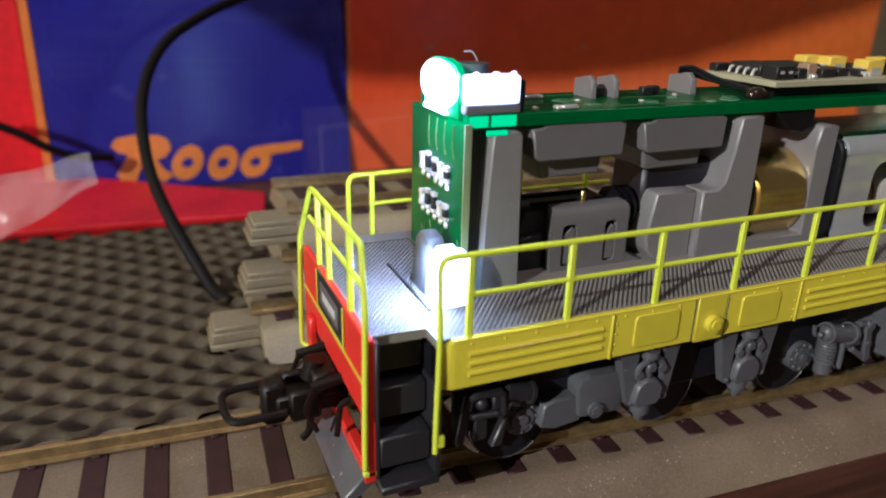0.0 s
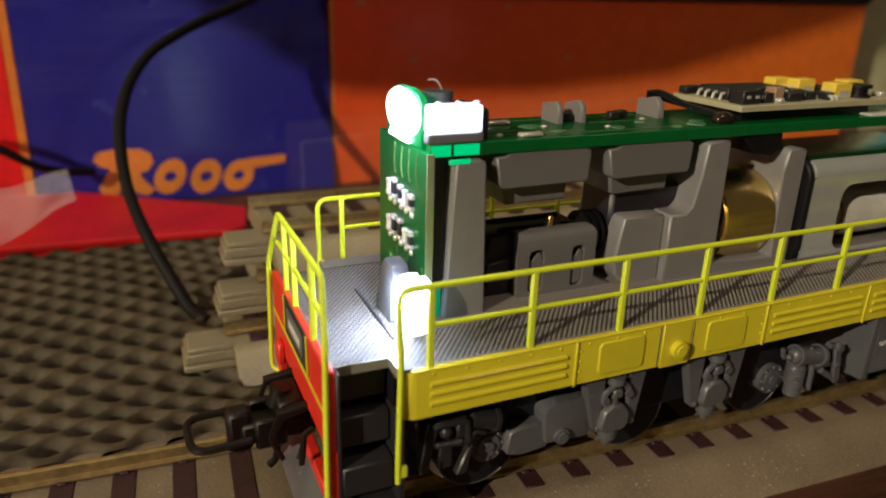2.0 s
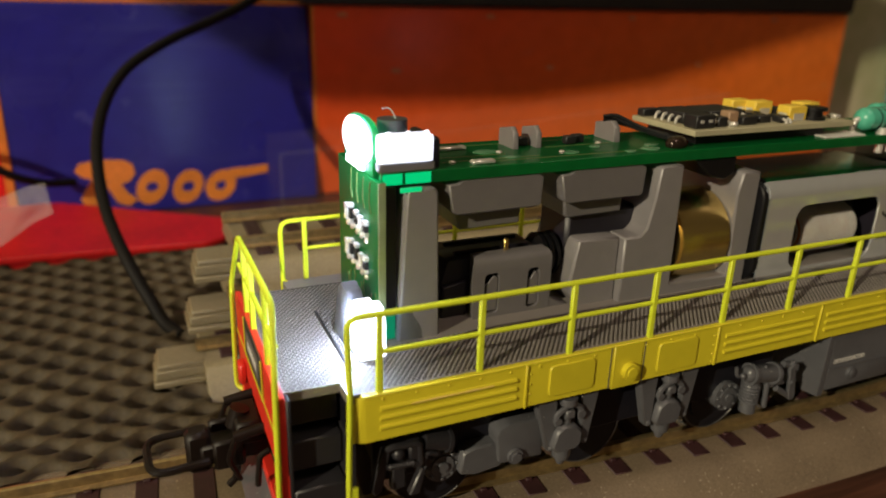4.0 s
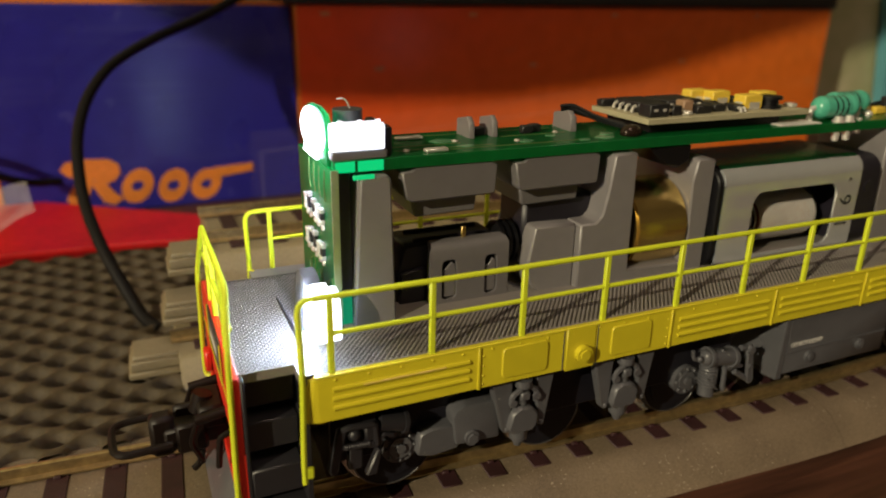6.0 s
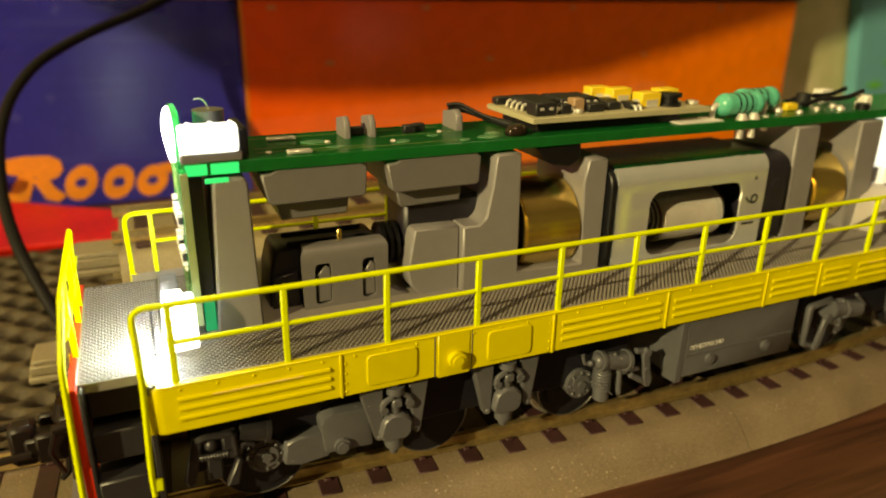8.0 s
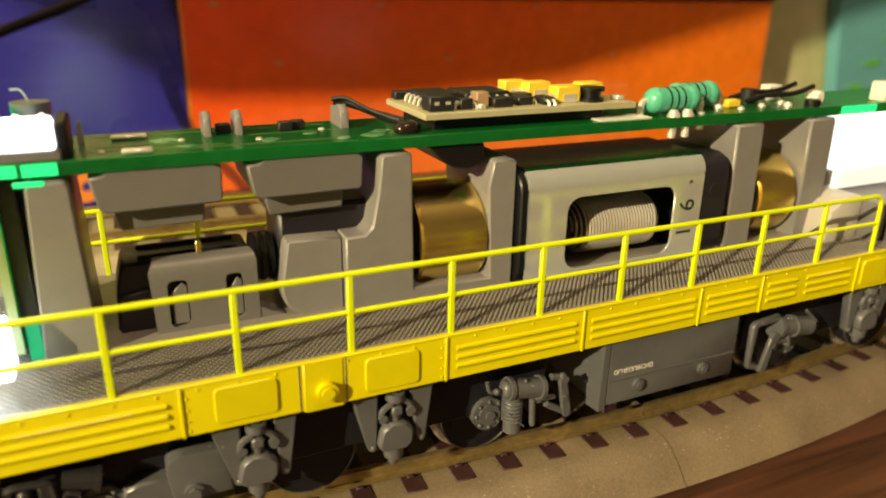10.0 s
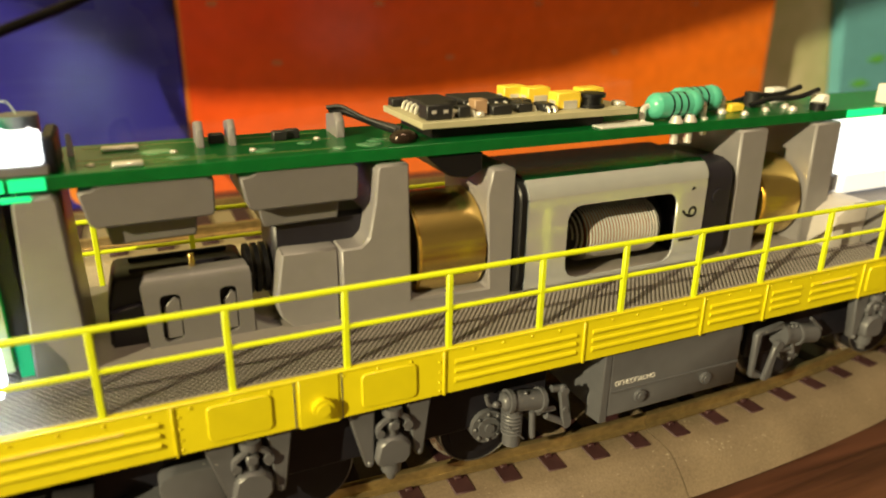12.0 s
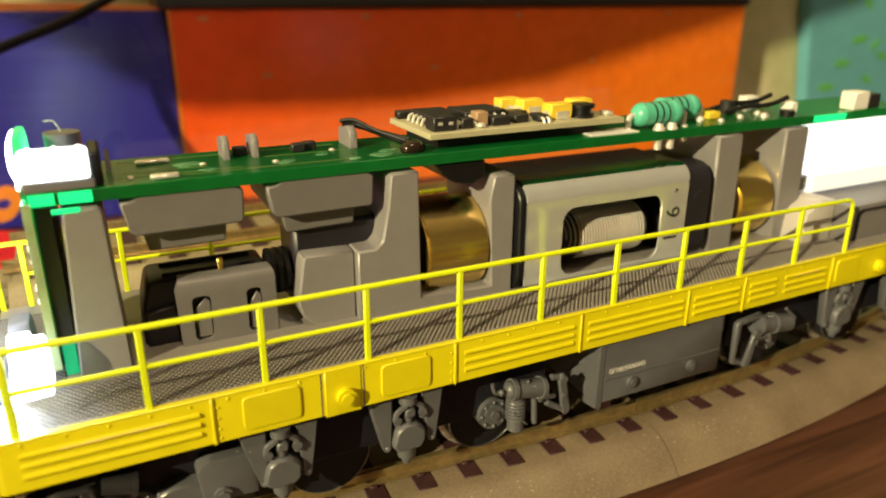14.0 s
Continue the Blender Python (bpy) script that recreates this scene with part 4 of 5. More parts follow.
# hood supports and drive
part("front_pillar", prism(B(), [(22.4, DECK - 0.3), (28.2, DECK - 0.3), (27.6, 42.6), (27.2, 43.1), (24.0, 43.1), (23.5, 42.7)], "y", 10.3, 24.9, 0.25), GREY_BRIGHT, loco, "grey moulded pillar")
part("front_circuit_board", box(B(), 19.9, 20.7, 10.4, 27.6, 24.5, 44.2), GREEN, loco, "green upright circuit board")
fb = loco.children[-1]
rng = random.Random(4)
for z0 in (36.4, 31.4):
    for k in range(5):
        y, h = 14.4 + k * 1.95 + rng.uniform(-0.25, 0.25), 1.7 + 0.9 * rng.random()
        chip_body = part("resistor", box(B(), 19.35, 19.95, y, y + 0.95, z0, z0 + h, 0.08), CHIP if k in (0, 2, 3) else WHITE, fb, "tiny component with silver ends")
        for z in (z0 - 0.15, z0 + h - 0.45):
            part("end_cap", box(B(), 19.28, 19.95, y - 0.06, y + 1.01, z, z + 0.6, 0.08), SOLDER, chip_body)
        part("solder_lump", ball(B(), (19.75, y + 0.5, z0 - 0.7), 0.42, 0.7, 1.0, 1.0, 8), SOLDER, fb)
for k in range(9):
    y, z, line = 11.6 + k * 1.5, 29.8 - (k % 3) * 0.8, []
    for j in range(5):
        line.append((19.84, y + (0.5 if j % 2 else 0.0) * (1 if k % 2 else -1), z - j * (0.9 + 0.2 * (k % 2))))
    part("board_trace", tube(B(), line, 0.09, 5), TRACE, fb)
for k in range(4):
    part("board_trace", tube(B(), [(19.84, 13.4 + k * 2.6, 43.6), (19.84, 13.8 + k * 2.6, 41.0), (19.84, 13.2 + k * 2.6, 39.6)], 0.09, 5), TRACE, fb)
# dark block put into the gap so that it reads as shade
part("board_spacer", box(B(), 20.8, 22.5, 11.4, 25.0, 24.0, 43.4), NAVY, fb, "dark filler standing in for the shaded gap behind the board")
part("board_rim", box(B(), 19.85, 20.75, 10.22, 10.42, 24.5, 44.2), BOARD_RIM, fb, "pale board edge")

# long circuit board on top
pcb = part("circuit_board", box(B(), 20.4, 172.0, 11.0, 25.2, 43.6, 45.1, 0.05), GREEN, loco, "long green circuit board with soldered parts")
for x0, x1, y, z in ((33.0, 36.2, 12.6, 45.1), (32.0, 36.0, 21.0, 45.1)):
    bm = box(B(), x0, x1, y - 0.6, y + 0.6, z, z + 0.5, 0.15)
    part("solder_pad", bm, SOLDER, pcb)
for x, y, half, thick in ((42.8, 21.0, 2.3, 0.42), (46.5, 21.0, 2.3, 0.42), (59.9, 21.4, 2.6, 0.55)):
    bm = prism(B(), [(y - half, 45.0), (y + half, 45.0), (y + half * 0.95, 47.4), (y - half * 0.5, 48.1), (y - half * 0.95, 47.2)], "x", x - thick, x + thick, 0.12)
    part("clip_tab", bm, GREY_BRIGHT, pcb, "grey plastic clip")
bm = prism(B(), [(19.2, 45.0), (20.8, 45.0), (20.2, 47.6)], "x", 28.6, 29.2, 0.08)
part("clip_tab", bm, GREY_BRIGHT, pcb, "grey plastic clip")
for x, y in ((44.8, 21.0), (52.3, 20.0), (54.0, 20.6)):
    part("diode", box(B(), x - 0.9, x + 0.9, y - 0.6, y + 0.6, 45.1, 46.3, 0.15), CHIP, pcb)
for k in range(4):
    x, y = 31.0 + k * 8.6, 14.0 + 6.0 * ((k * 0.618) % 1)
    part("solder_dot", ball(B(), (x, y, 45.15), 0.45, 1, 1, 0.5, 10), SOLDER, pcb)
bm = tube(B(), rounded([(59.2, 21.6, 48.2), (61.2, 20.8, 48.0), (64.5, 17.0, 46.6), (67.0, 14.2, 45.9)], 1.5), 0.42, 8)
tube(bm, rounded([(61.0, 21.4, 47.8), (63.6, 20.2, 47.0), (67.2, 16.4, 46.2)], 1.5), 0.34, 8)
tube(bm, rounded([(58.8, 21.2, 48.6), (60.4, 20.4, 48.9), (63.0, 18.0, 47.4), (66.0, 15.0, 46.4)], 1.2), 0.28, 8)
part("black_wire", bm, BLACK, pcb, "short black wire")
part("solder_blob", ball(B(), (66.4, 13.4, 45.6), 1.5, 1.25, 0.9, 0.75, 14), DARKSOLDER, pcb)

FLUX = material("pale_flux", (0.16, 0.34, 0.20), 0.16, second=(0.05, 0.20, 0.08), scale=900)
rng = random.Random(12)
for x, y, r in ((62.0, 13.6, 1.5), (63.6, 15.8, 1.2), (58.0, 13.0, 0.9), (49.4, 15.0, 1.3), (40.0, 14.6, 1.0), (38.0, 18.4, 1.6), (54.8, 17.2, 0.8)):
    rim = [(x + r * rng.uniform(0.7, 1.5) * math.cos(a), y + r * rng.uniform(0.5, 0.9) * math.sin(a)) for a in (2 * math.pi * k / 11 for k in range(11))]
    part("flux_smear", prism(B(), rim, "z", 45.06, 45.17, 0.05), FLUX, pcb, "pale glossy flux smear")
for y0, x0, x1 in ((13.2, 36.5, 57.0), (14.4, 29.5, 44.0), (16.6, 29.5, 40.0), (18.8, 47.5, 58.5), (22.8, 30.0, 58.0)):
    part("board_trace", box(B(), x0, x1, y0 - 0.16, y0 + 0.16, 45.05, 45.13), TRACE, pcb)

# decoder on top
dec = part("decoder_board", box(B(), 68.4, 101.4, 12.2, 26.6, 46.7, 47.5, 0.05), CREAM, loco, "cream plug-in decoder board with black chips")
part("socket", box(B(), 70.4, 97.0, 14.0, 25.0, 45.1, 46.7, 0.1), BLACK, dec)


def chip(x0, x1, y0, y1, h, mat=CHIP, legs="", name="chip"):
    """A block on the decoder; legs names the sides (w, s, e) that carry bright contacts."""
    body = part(name, box(B(), x0, x1, y0, y1, 47.55, 47.5 + h, 0.15), mat, dec)
    leg = mesh_of("leg", tube(B(), rounded([(0, 0.1, h * 0.6), (0, -0.5, h * 0.55), (0, -0.75, 0.05)], 0.2, 2), 0.24, 6), SOLDER)
    for side in legs:
        a, b = (y0, y1) if side in "we" else (x0, x1)
        count = max(2, int((b - a) / 1.25))
        for k in range(count):
            u = a + (b - a) * (k + 0.5) / count
            x, y, turn = {"w": (x0, u, -90), "e": (x1, u, 90), "s": (u, y0, 0)}[side]
            alike("leg", leg, body, x, y, 47.5, turn)
    return body


front_chip = chip(69.4, 73.0, 13.2, 16.0, 2.0)
for x in (70.4, 72.0):
    part("contact", box(B(), x - 0.3, x + 0.3, 13.05, 13.25, 48.4, 48.8), SOLDER, front_chip)
chip(70.6, 75.6, 17.4, 23.6, 1.7, legs="w")
chip(69.0, 72.4, 24.6, 26.3, 1.2)
chip(74.0, 75.8, 13.6, 15.2, 1.5, legs="we")
tagged(chip(76.7, 78.6, 14.4, 16.4, 2.1, TANBLOCK, name="component"), "tan ceramic block with silver ends")
chip(76.6, 77.6, 13.2, 14.2, 0.7, SOLDER, name="component")
chip(79.0, 82.0, 13.8, 16.0, 1.3)
chip(77.0, 84.0, 18.4, 24.6, 1.5, legs="s")
chip(83.2, 85.6, 14.6, 17.0, 1.2, legs="e")
chip(86.8, 88.6, 13.8, 16.6, 1.1, legs="se")
chip(84.6, 87.8, 18.6, 21.0, 1.0)
chip(92.6, 94.4, 19.6, 22.4, 1.2)
for x0, x1, y0, y1 in ((85.6, 89.4, 22.8, 25.2), (88.2, 92.0, 20.4, 22.8), (89.6, 93.4, 14.8, 17.4), (95.4, 99.2, 17.4, 20.0)):
    block = chip(x0, x1, y0, y1, 2.3, TANTALUM, name="capacitor")
    tagged(block, "yellow block capacitor")
    part("capacitor_end", box(B(), x0 + 1.0, x1 - 0.6, y0 - 0.06, y0 + 0.3, 47.55, 48.7), SOLDER, block)
    part("capacitor_end", box(B(), x0 - 0.06, x0 + 0.3, y0 + 0.5, y1 - 0.5, 47.55, 48.7), SOLDER, block)
part("coil", rod(rod(rod(B(), (95.6, 15.4, 47.5), (95.6, 15.4, 48.0), 1.9, 20), (95.6, 15.4, 48.0), (95.6, 15.4, 49.0), 1.4, 20), (95.6, 15.4, 49.0), (95.6, 15.4, 49.5), 1.95, 20), BLACK, dec, "small black wound coil")
chip(99.4, 100.8, 14.2, 16.0, 0.7, SOLDER, name="component")
bm = box(B(), 95.0, 104.0, 11.6, 15.0, 45.12, 45.3)
part("white_label", bm, WHITE, pcb, "white printed patch")

# resistors and wires behind the decoder
for y, dx in ((13.9, -1.2), (17.2, 5.8)):
    bm = rod(B(), (107.0 + dx, y, 47.3), (114.2 + dx, y, 47.3), 1.88, 20)
    ball(bm, (107.4 + dx, y, 47.3), 1.95, 0.9, 1, 1, 14)
    ball(bm, (113.6 + dx, y, 47.3), 2.08, 0.95, 1, 1, 14)
    res = part("resistor", bm, TEALRES, pcb, "fat turquoise banded resistor")
    for x in (108.9, 110.2, 111.5):
        part("band", rod(B(), (x + dx, y, 47.3), (x + 0.3 + dx, y, 47.3), 1.92, 20), BLACK, res)
    part("wire_end", tube(B(), rounded([(104.9 + dx, y, 45.1), (104.9 + dx, y, 47.3), (106.8 + dx, y, 47.3)], 0.9), 0.5, 8), SOLDER, res)
    part("wire_end", tube(B(), rounded([(114.4 + dx, y, 47.3), (116.3 + dx, y, 47.3), (116.3 + dx, y, 45.0)], 0.9), 0.55, 8), SOLDER, res)
for x in (108.2, 110.8):
    bm = rod(B(), (x, 11.8, 45.2), (x, 11.8, 42.0), 0.6, 10)
    rod(bm, (x, 11.8, 45.1), (x, 11.8, 46.1), 1.05, 14, 0.6)
    part("solder_pin", bm, SOLDER, pcb)
part("solder_pin", rod(B(), (114.2, 12.4, 45.4), (114.2, 12.4, 42.8), 0.5, 10), SOLDER, pcb)
for x, y, r in ((120.5, 15.5, 0.8), (123.0, 13.2, 0.6), (129.0, 14.6, 0.6), (133.5, 13.4, 0.8), (134.8, 16.0, 0.7)):
    part("solder_dot", ball(B(), (x, y, 45.2), r, 1, 1, 0.9, 10), SOLDER, pcb)
part("small_capacitor", box(B(), 122.6, 125.4, 15.6, 17.4, 45.1, 46.3, 0.15), TANTALUM, pcb, "small ochre component")
part("small_can", rod(B(), (130.6, 19.2, 45.1), (130.6, 19.2, 47.4), 1.3, 16), CHIP, pcb, "small dark can component")
for y in (14.6, 18.2):
    part("black_wire", tube(B(), rounded([(128.6, y + 3.0, 45.6), (132.0, y + 2.2, 46.6), (136.6, y + 0.4, 46.8), (140.2, y, 48.0)], 2.0), 0.45, 8), BLACK, pcb)
part("rivet_head", rod(B(), (138.2, 12.6, 45.1), (138.2, 12.6, 46.2), 1.2, 16), BLACK, pcb)
part("pin_header", box(B(), 136.2, 139.4, 20.0, 22.0, 45.1, 47.6, 0.15), WHITE, pcb)
part("white_cap", box(B(), 140.2, 142.2, 13.6, 16.0, 45.1, 47.2, 0.3), WHITE, pcb)
part("connector", box(B(), 154.6, 158.8, 11.6, 14.6, 45.1, 48.4, 0.2), WHITE, pcb, "white socket")
part("connector_plug", box(B(), 159.2, 162.4, 11.8, 14.4, 45.1, 47.8, 0.2), CHIP, pcb)

# hanging blocks below the board
for x0, x1 in ((29.3, 43.1), (45.8, 59.8)):
    bm = prism(B(), [(x0, 43.0), (x0 + 1.4, 43.1), (x0 + 2.0, 43.55), (x1 - 1.0, 43.55), (x1, 43.2), (x1 - 0.2, 39.3), (x1 - 0.6, 39.0), (x0 + 1.3, 38.9), (x0 + 0.7, 39.4)], "y", 11.2, 24.4, 0.2)
    block = part("hanging_block", bm, GREY, loco, "grey moulded block under the board")
    bm = prism(B(), [(x0 + 1.9, 39.2), (x1 - 2.0, 39.2), (x1 - 2.3, 36.3), (x0 + 2.6, 36.2)], "y", 13.2, 21.8, 0.2)
    part("lower_step", bm, GREY, block)

# bogie tower with slots, worm cover
def gear_tower():
    """A grey moulding with a rounded top and two slots that go into it."""
    xs, zs, y = (34.2, 35.8, 38.1, 42.5, 44.5, 46.3), (22.0, 23.6, 29.6, 31.0), 12.7
    bm = B()
    grid = [[bm.verts.new((x + 0.03 * (z - 22) * (i in (0, 5)) * (-1 if i == 0 else 0), y, z)) for i, x in enumerate(xs)] for z in zs]
    for j in range(3):
        for i in range(5):
            if j == 1 and i in (1, 3):
                rim = [grid[1][i], grid[1][i + 1], grid[2][i + 1], grid[2][i]]
                deep = [bm.verts.new((v.co.x, y + 1.3, v.co.z)) for v in rim]
                for k in range(4):
                    bm.faces.new((rim[k], rim[(k + 1) % 4], deep[(k + 1) % 4], deep[k]))
            else:
                bm.faces.new((grid[j][i], grid[j][i + 1], grid[j + 1][i + 1], grid[j + 1][i]))
    rows = [grid[3]]
    for dy, z, inset in ((0.25, 31.55, 0.1), (0.8, 31.95, 0.3), (2.4, 32.0, 0.4), (2.6, 22.0, 0.4)):
        rows.append([bm.verts.new((x + (inset if i == 0 else -inset if i == 5 else 0), y + dy, z)) for i, x in enumerate(xs)])
    for a, b in zip(rows, rows[1:]):
        for i in range(5):
            bm.faces.new((a[i], a[i + 1], b[i + 1], b[i]))
    for i in (0, 5):
        bm.faces.new([grid[j][i] for j in range(4)] + [r[i] for r in rows[1:]])
    body = part("gear_tower", bm, GREY, loco, "grey gear tower with two slots")
    for x0, x1, top in ((35.8, 38.1, 28.2), (42.5, 44.5, 28.0)):
        part("slot", box(B(), x0 - 0.2, x1 + 0.2, y + 1.15, y + 1.4, 23.4, 29.8), BLACK, body, "dark slot")
        part("slot_plate", prism(B(), [(x0 + 0.4, 23.9), (x1 - 0.1, 23.9), (x1 - 0.1, top + 0.5), (x1 - 0.6, top + 0.9), (x0 + 0.9, top + 0.2), (x0 + 0.4, top - 0.4)], "y", y + 0.3, y + 0.8, 0.08), GREY, body)
        for u, v, du, dv in ((x0, 23.6, 0.6, 0.6), (x1, 23.6, -0.6, 0.6), (x0, 29.6, 0.6, -0.6), (x1, 29.6, -0.6, -0.6)):
            part("slot_corner", prism(B(), [(u, v), (u + du, v), (u + du * 0.3, v + dv * 0.3), (u, v + dv)], "y", y + 0.002, y + 0.6), GREY, body)
    bm = prism(B(), [(45.9, 26.2), (46.6, 24.6), (48.0, 23.6), (49.6, 23.2), (49.6, 22.2), (45.9, 22.2)], "y", y + 0.1, y + 2.4, 0.15)
    part("flared_foot", bm, GREY, body)
    part("contact_strip", box(B(), 39.6, 40.3, y + 1.9, y + 2.4, 31.6, 33.6, 0.1), BRASS, body, "bent brass contact")
    return body


gear_tower()
bm = prism(B(), [(29.9, DECK - 0.5), (30.3, 28.0), (31.1, 31.0), (31.6, 31.4), (45.7, 31.4), (46.2, 31.0), (46.8, DECK - 0.5)], "y", 15.4, 22.6, 0.3)
housing = part("gear_housing", bm, NAVY, loco, "black gear housing")
part("lid_rib", box(B(), 33.0, 44.6, 16.6, 17.2, 31.3, 31.9, 0.12), NAVY, housing)
part("lid_rib", box(B(), 33.0, 44.6, 20.4, 21.0, 31.3, 31.9, 0.12), NAVY, housing)
part("side_panel", prism(B(), [(30.2, 22.8), (30.5, 27.6), (34.0, 28.2), (34.2, 22.8)], "y", 14.6, 15.5, 0.2), NAVY, housing)
cover = part("worm_cover", box(B(), 49.4, 62.0, 14.4, 22.0, 27.0, 36.6, 0.6), NAVY, loco, "black shaft cover")
for k in range(4):
    part("coupling_ring", rod(B(), (46.4 + k * 1.0, YC, 29.6), (46.95 + k * 1.0, YC, 29.6), 3.2, 24), BLACK, cover)

# motor cradle
bm = prism(B(), [(51.2, DECK - 0.5), (49.4, 24.6), (48.9, 26.6), (49.3, 29.0), (49.9, 32.8), (50.2, 33.1), (57.0, 32.9), (57.0, DECK - 0.5)], "y", 11.8, 22.8, 0.3)
cradle = part("motor_cradle", bm, GREY_BRIGHT, loco, "grey moulded motor cradle")
bm = prism(B(), [(57.0, DECK - 0.5), (57.0, 33.0), (59.6, 33.0), (60.6, 34.0), (61.5, 38.5), (61.9, 42.7), (62.3, 43.1), (66.0, 43.1), (66.3, 24.7), (77.6, 24.5), (77.0, 37.5), (77.6, 40.9), (78.0, 41.2), (81.2, 41.0), (81.2, DECK - 0.5)], "y", 10.6, 24.6, 0.25)
part("upright", bm, GREY_BRIGHT, cradle)


def flywheel(x0, x1, label):
    bm = rod(B(), (x0, YC, 30.0), (x1, YC, 30.0), 7.2, 48)
    bmesh.ops.bevel(bm, geom=[e for e in bm.edges if len([f for f in e.link_faces if len(f.verts) > 4]) == 1], offset=0.35, segments=2, affect="EDGES")
    wheel = part("flywheel", bm, BRASS, loco, label)
    part("shaft", rod(B(), (x0 - 4, YC, 30.0), (x1 + 4, YC, 30.0), 1.2, 14), STEEL, wheel)


flywheel(67.4, 77.2, "turned brass flywheel")
flywheel(127.6, 136.0, "turned brass flywheel")
# black plate added in place of the shade between upright and flywheel
part("bearing_plate", box(B(), 66.1, 66.8, 12.6, 22.6, 25.2, 36.5, 0.2), BLACK, loco, "black plate standing in for the dark gap by the flywheel")
part("cable_clip", prism(B(), [(68.6, 43.5), (71.8, 40.6), (74.6, 40.0), (76.6, 41.0), (76.6, 43.5)], "y", 11.4, 23.0, 0.25), BLACK, loco, "black clip under the board")

# motor: a steel can with an open window
MX0, MX1, MY0, MY1, MZ0, MZ1 = 82.6, 113.6, 9.3, 25.9, DECK - 0.3, 39.6


def motor():
    outer = round_rect(MX0, MX1, MZ0, 36.8, 0.5, 4)
    inner = round_rect(89.0, 108.4, 24.4, 35.2, 2.2, 4)
    bm = B()
    loops = [[bm.verts.new((u, y, v)) for u, v in line] for y in (MY0, MY0 + 0.35) for line in (outer, inner)]
    n = len(outer)
    for i in range(n):
        j = (i + 1) % n
        o0, i0, o1, i1 = loops
        bm.faces.new((o0[i], o0[j], i0[j], i0[i]))
        bm.faces.new((i0[i], i0[j], i1[j], i1[i]))
        bm.faces.new((o1[j], o1[i], i1[i], i1[j]))
    can = part("motor", bm, CASE, loco, "steel-cased electric motor with an open window")
    arc = [(MY0, 36.8)] + [(MY0 + 2.8 - 2.8 * math.cos(k), 36.8 + 2.8 * math.sin(k)) for k in (radians(a) for a in range(10, 91, 10))]
    back = [(2 * YC - y, z) for y, z in reversed(arc)]
    shoulder = arc[:7] + [(y + 0.5, z - 0.6) for y, z in reversed(arc[1:7])] + [(MY0 + 0.5, 36.8)]
    part("case_shoulder", prism(B(), shoulder, "x", MX0, MX1), CASE, can)
    top = arc[6:] + back + [(back[-1][0] - 1.2, 35.6), (YC + 5, MZ1 - 1.4), (YC - 5, MZ1 - 1.4), (arc[6][0] + 0.5, arc[6][1] - 0.7)]
    part("case_top", prism(B(), top, "x", MX0, MX1), CASE_TOP, can, "rounded case top in a darker copy of the case steel")
    part("case_back", box(B(), MX0, MX1, MY1 - 1.2, MY1, MZ0, 36.8), CASE, can)
    bm = prism(B(), round_rect(MY0 + 0.1, MY1 - 0.1, MZ0, MZ1 - 0.3, 2.8, 4), "x", 81.4, MX0, 0.2)
    part("front_end_cap", bm, BLACK, can)
    bm = prism(B(), round_rect(MY0 + 0.3, MY1 - 0.3, MZ0, MZ1 - 0.5, 3.0, 4), "x", MX1, 119.2, 0.4)
    rod(bm, (116.4, MY0 + 0.1, 33.6), (116.4, MY0 + 0.8, 33.6), 1.2, 14)
    part("rear_end_cap", bm, NAVY, can)
    core = part("armature", rod(B(), (90.2, YC + 1.0, 28.4), (110.0, YC + 1.0, 28.4), 4.6, 40), DARK, can, "dark armature core")
    line, turns = [], 28
    for k in range(turns * 26):
        u = k / (turns * 26)
        swell = min(1.0, 0.62 + 3.2 * u) * min(1.0, 0.80 + 4.0 * (1 - u))
        a = 2 * math.pi * k / 26
        line.append((93.0 + 15.4 * u, 16.3 - 4.3 * swell * math.cos(a), 28.4 + 4.15 * swell * math.sin(a)))
    part("winding", tube(B(), line, 0.16, 5), WIRE, core, "bright wire winding")
    bm = B()
    prism(bm, [(16.3 + 3.6 * math.cos(a), 28.4 + 3.5 * math.sin(a)) for a in (2 * math.pi * i / 28 for i in range(28))], "x", 95.4, 107.4, 0.5)
    part("winding_core", bm, COPPER, core, "copper-brown winding core")
    for text, x, z in (("9", 109.3, 32.9), ("1", 109.3, 28.6)):
        digits = bpy.data.curves.new("stamped_figure", "FONT")
        digits.body, digits.size, digits.extrude = text, 4.1 * MM, 0.02 * MM
        figure = new("stamped_figure", digits)
        figure.parent = can
        figure.matrix_basis = pose(x * MM, (MY0 - 0.04) * MM, z * MM, 90, 90, 0)
        digits.materials.append(DARK)
    part("stamped_mark", prism(B(), [(110.6, 35.2), (111.5, 35.5), (110.9, 35.9)], "y", MY0 - 0.05, MY0 + 0.05), DARK, can)


motor()
for x0, x1 in ((119.6, 125.8), (135.6, 142.0)):
    bm = prism(B(), [(x0 + 1.4, DECK - 0.5), (x1 + 0.6, DECK - 0.5), (x1, 43.3), (x0 + 0.6, 43.3)], "y", 10.4, 24.8, 0.3)
    part("rear_pillar", bm, GREY_BRIGHT, loco, "grey moulded pillar")

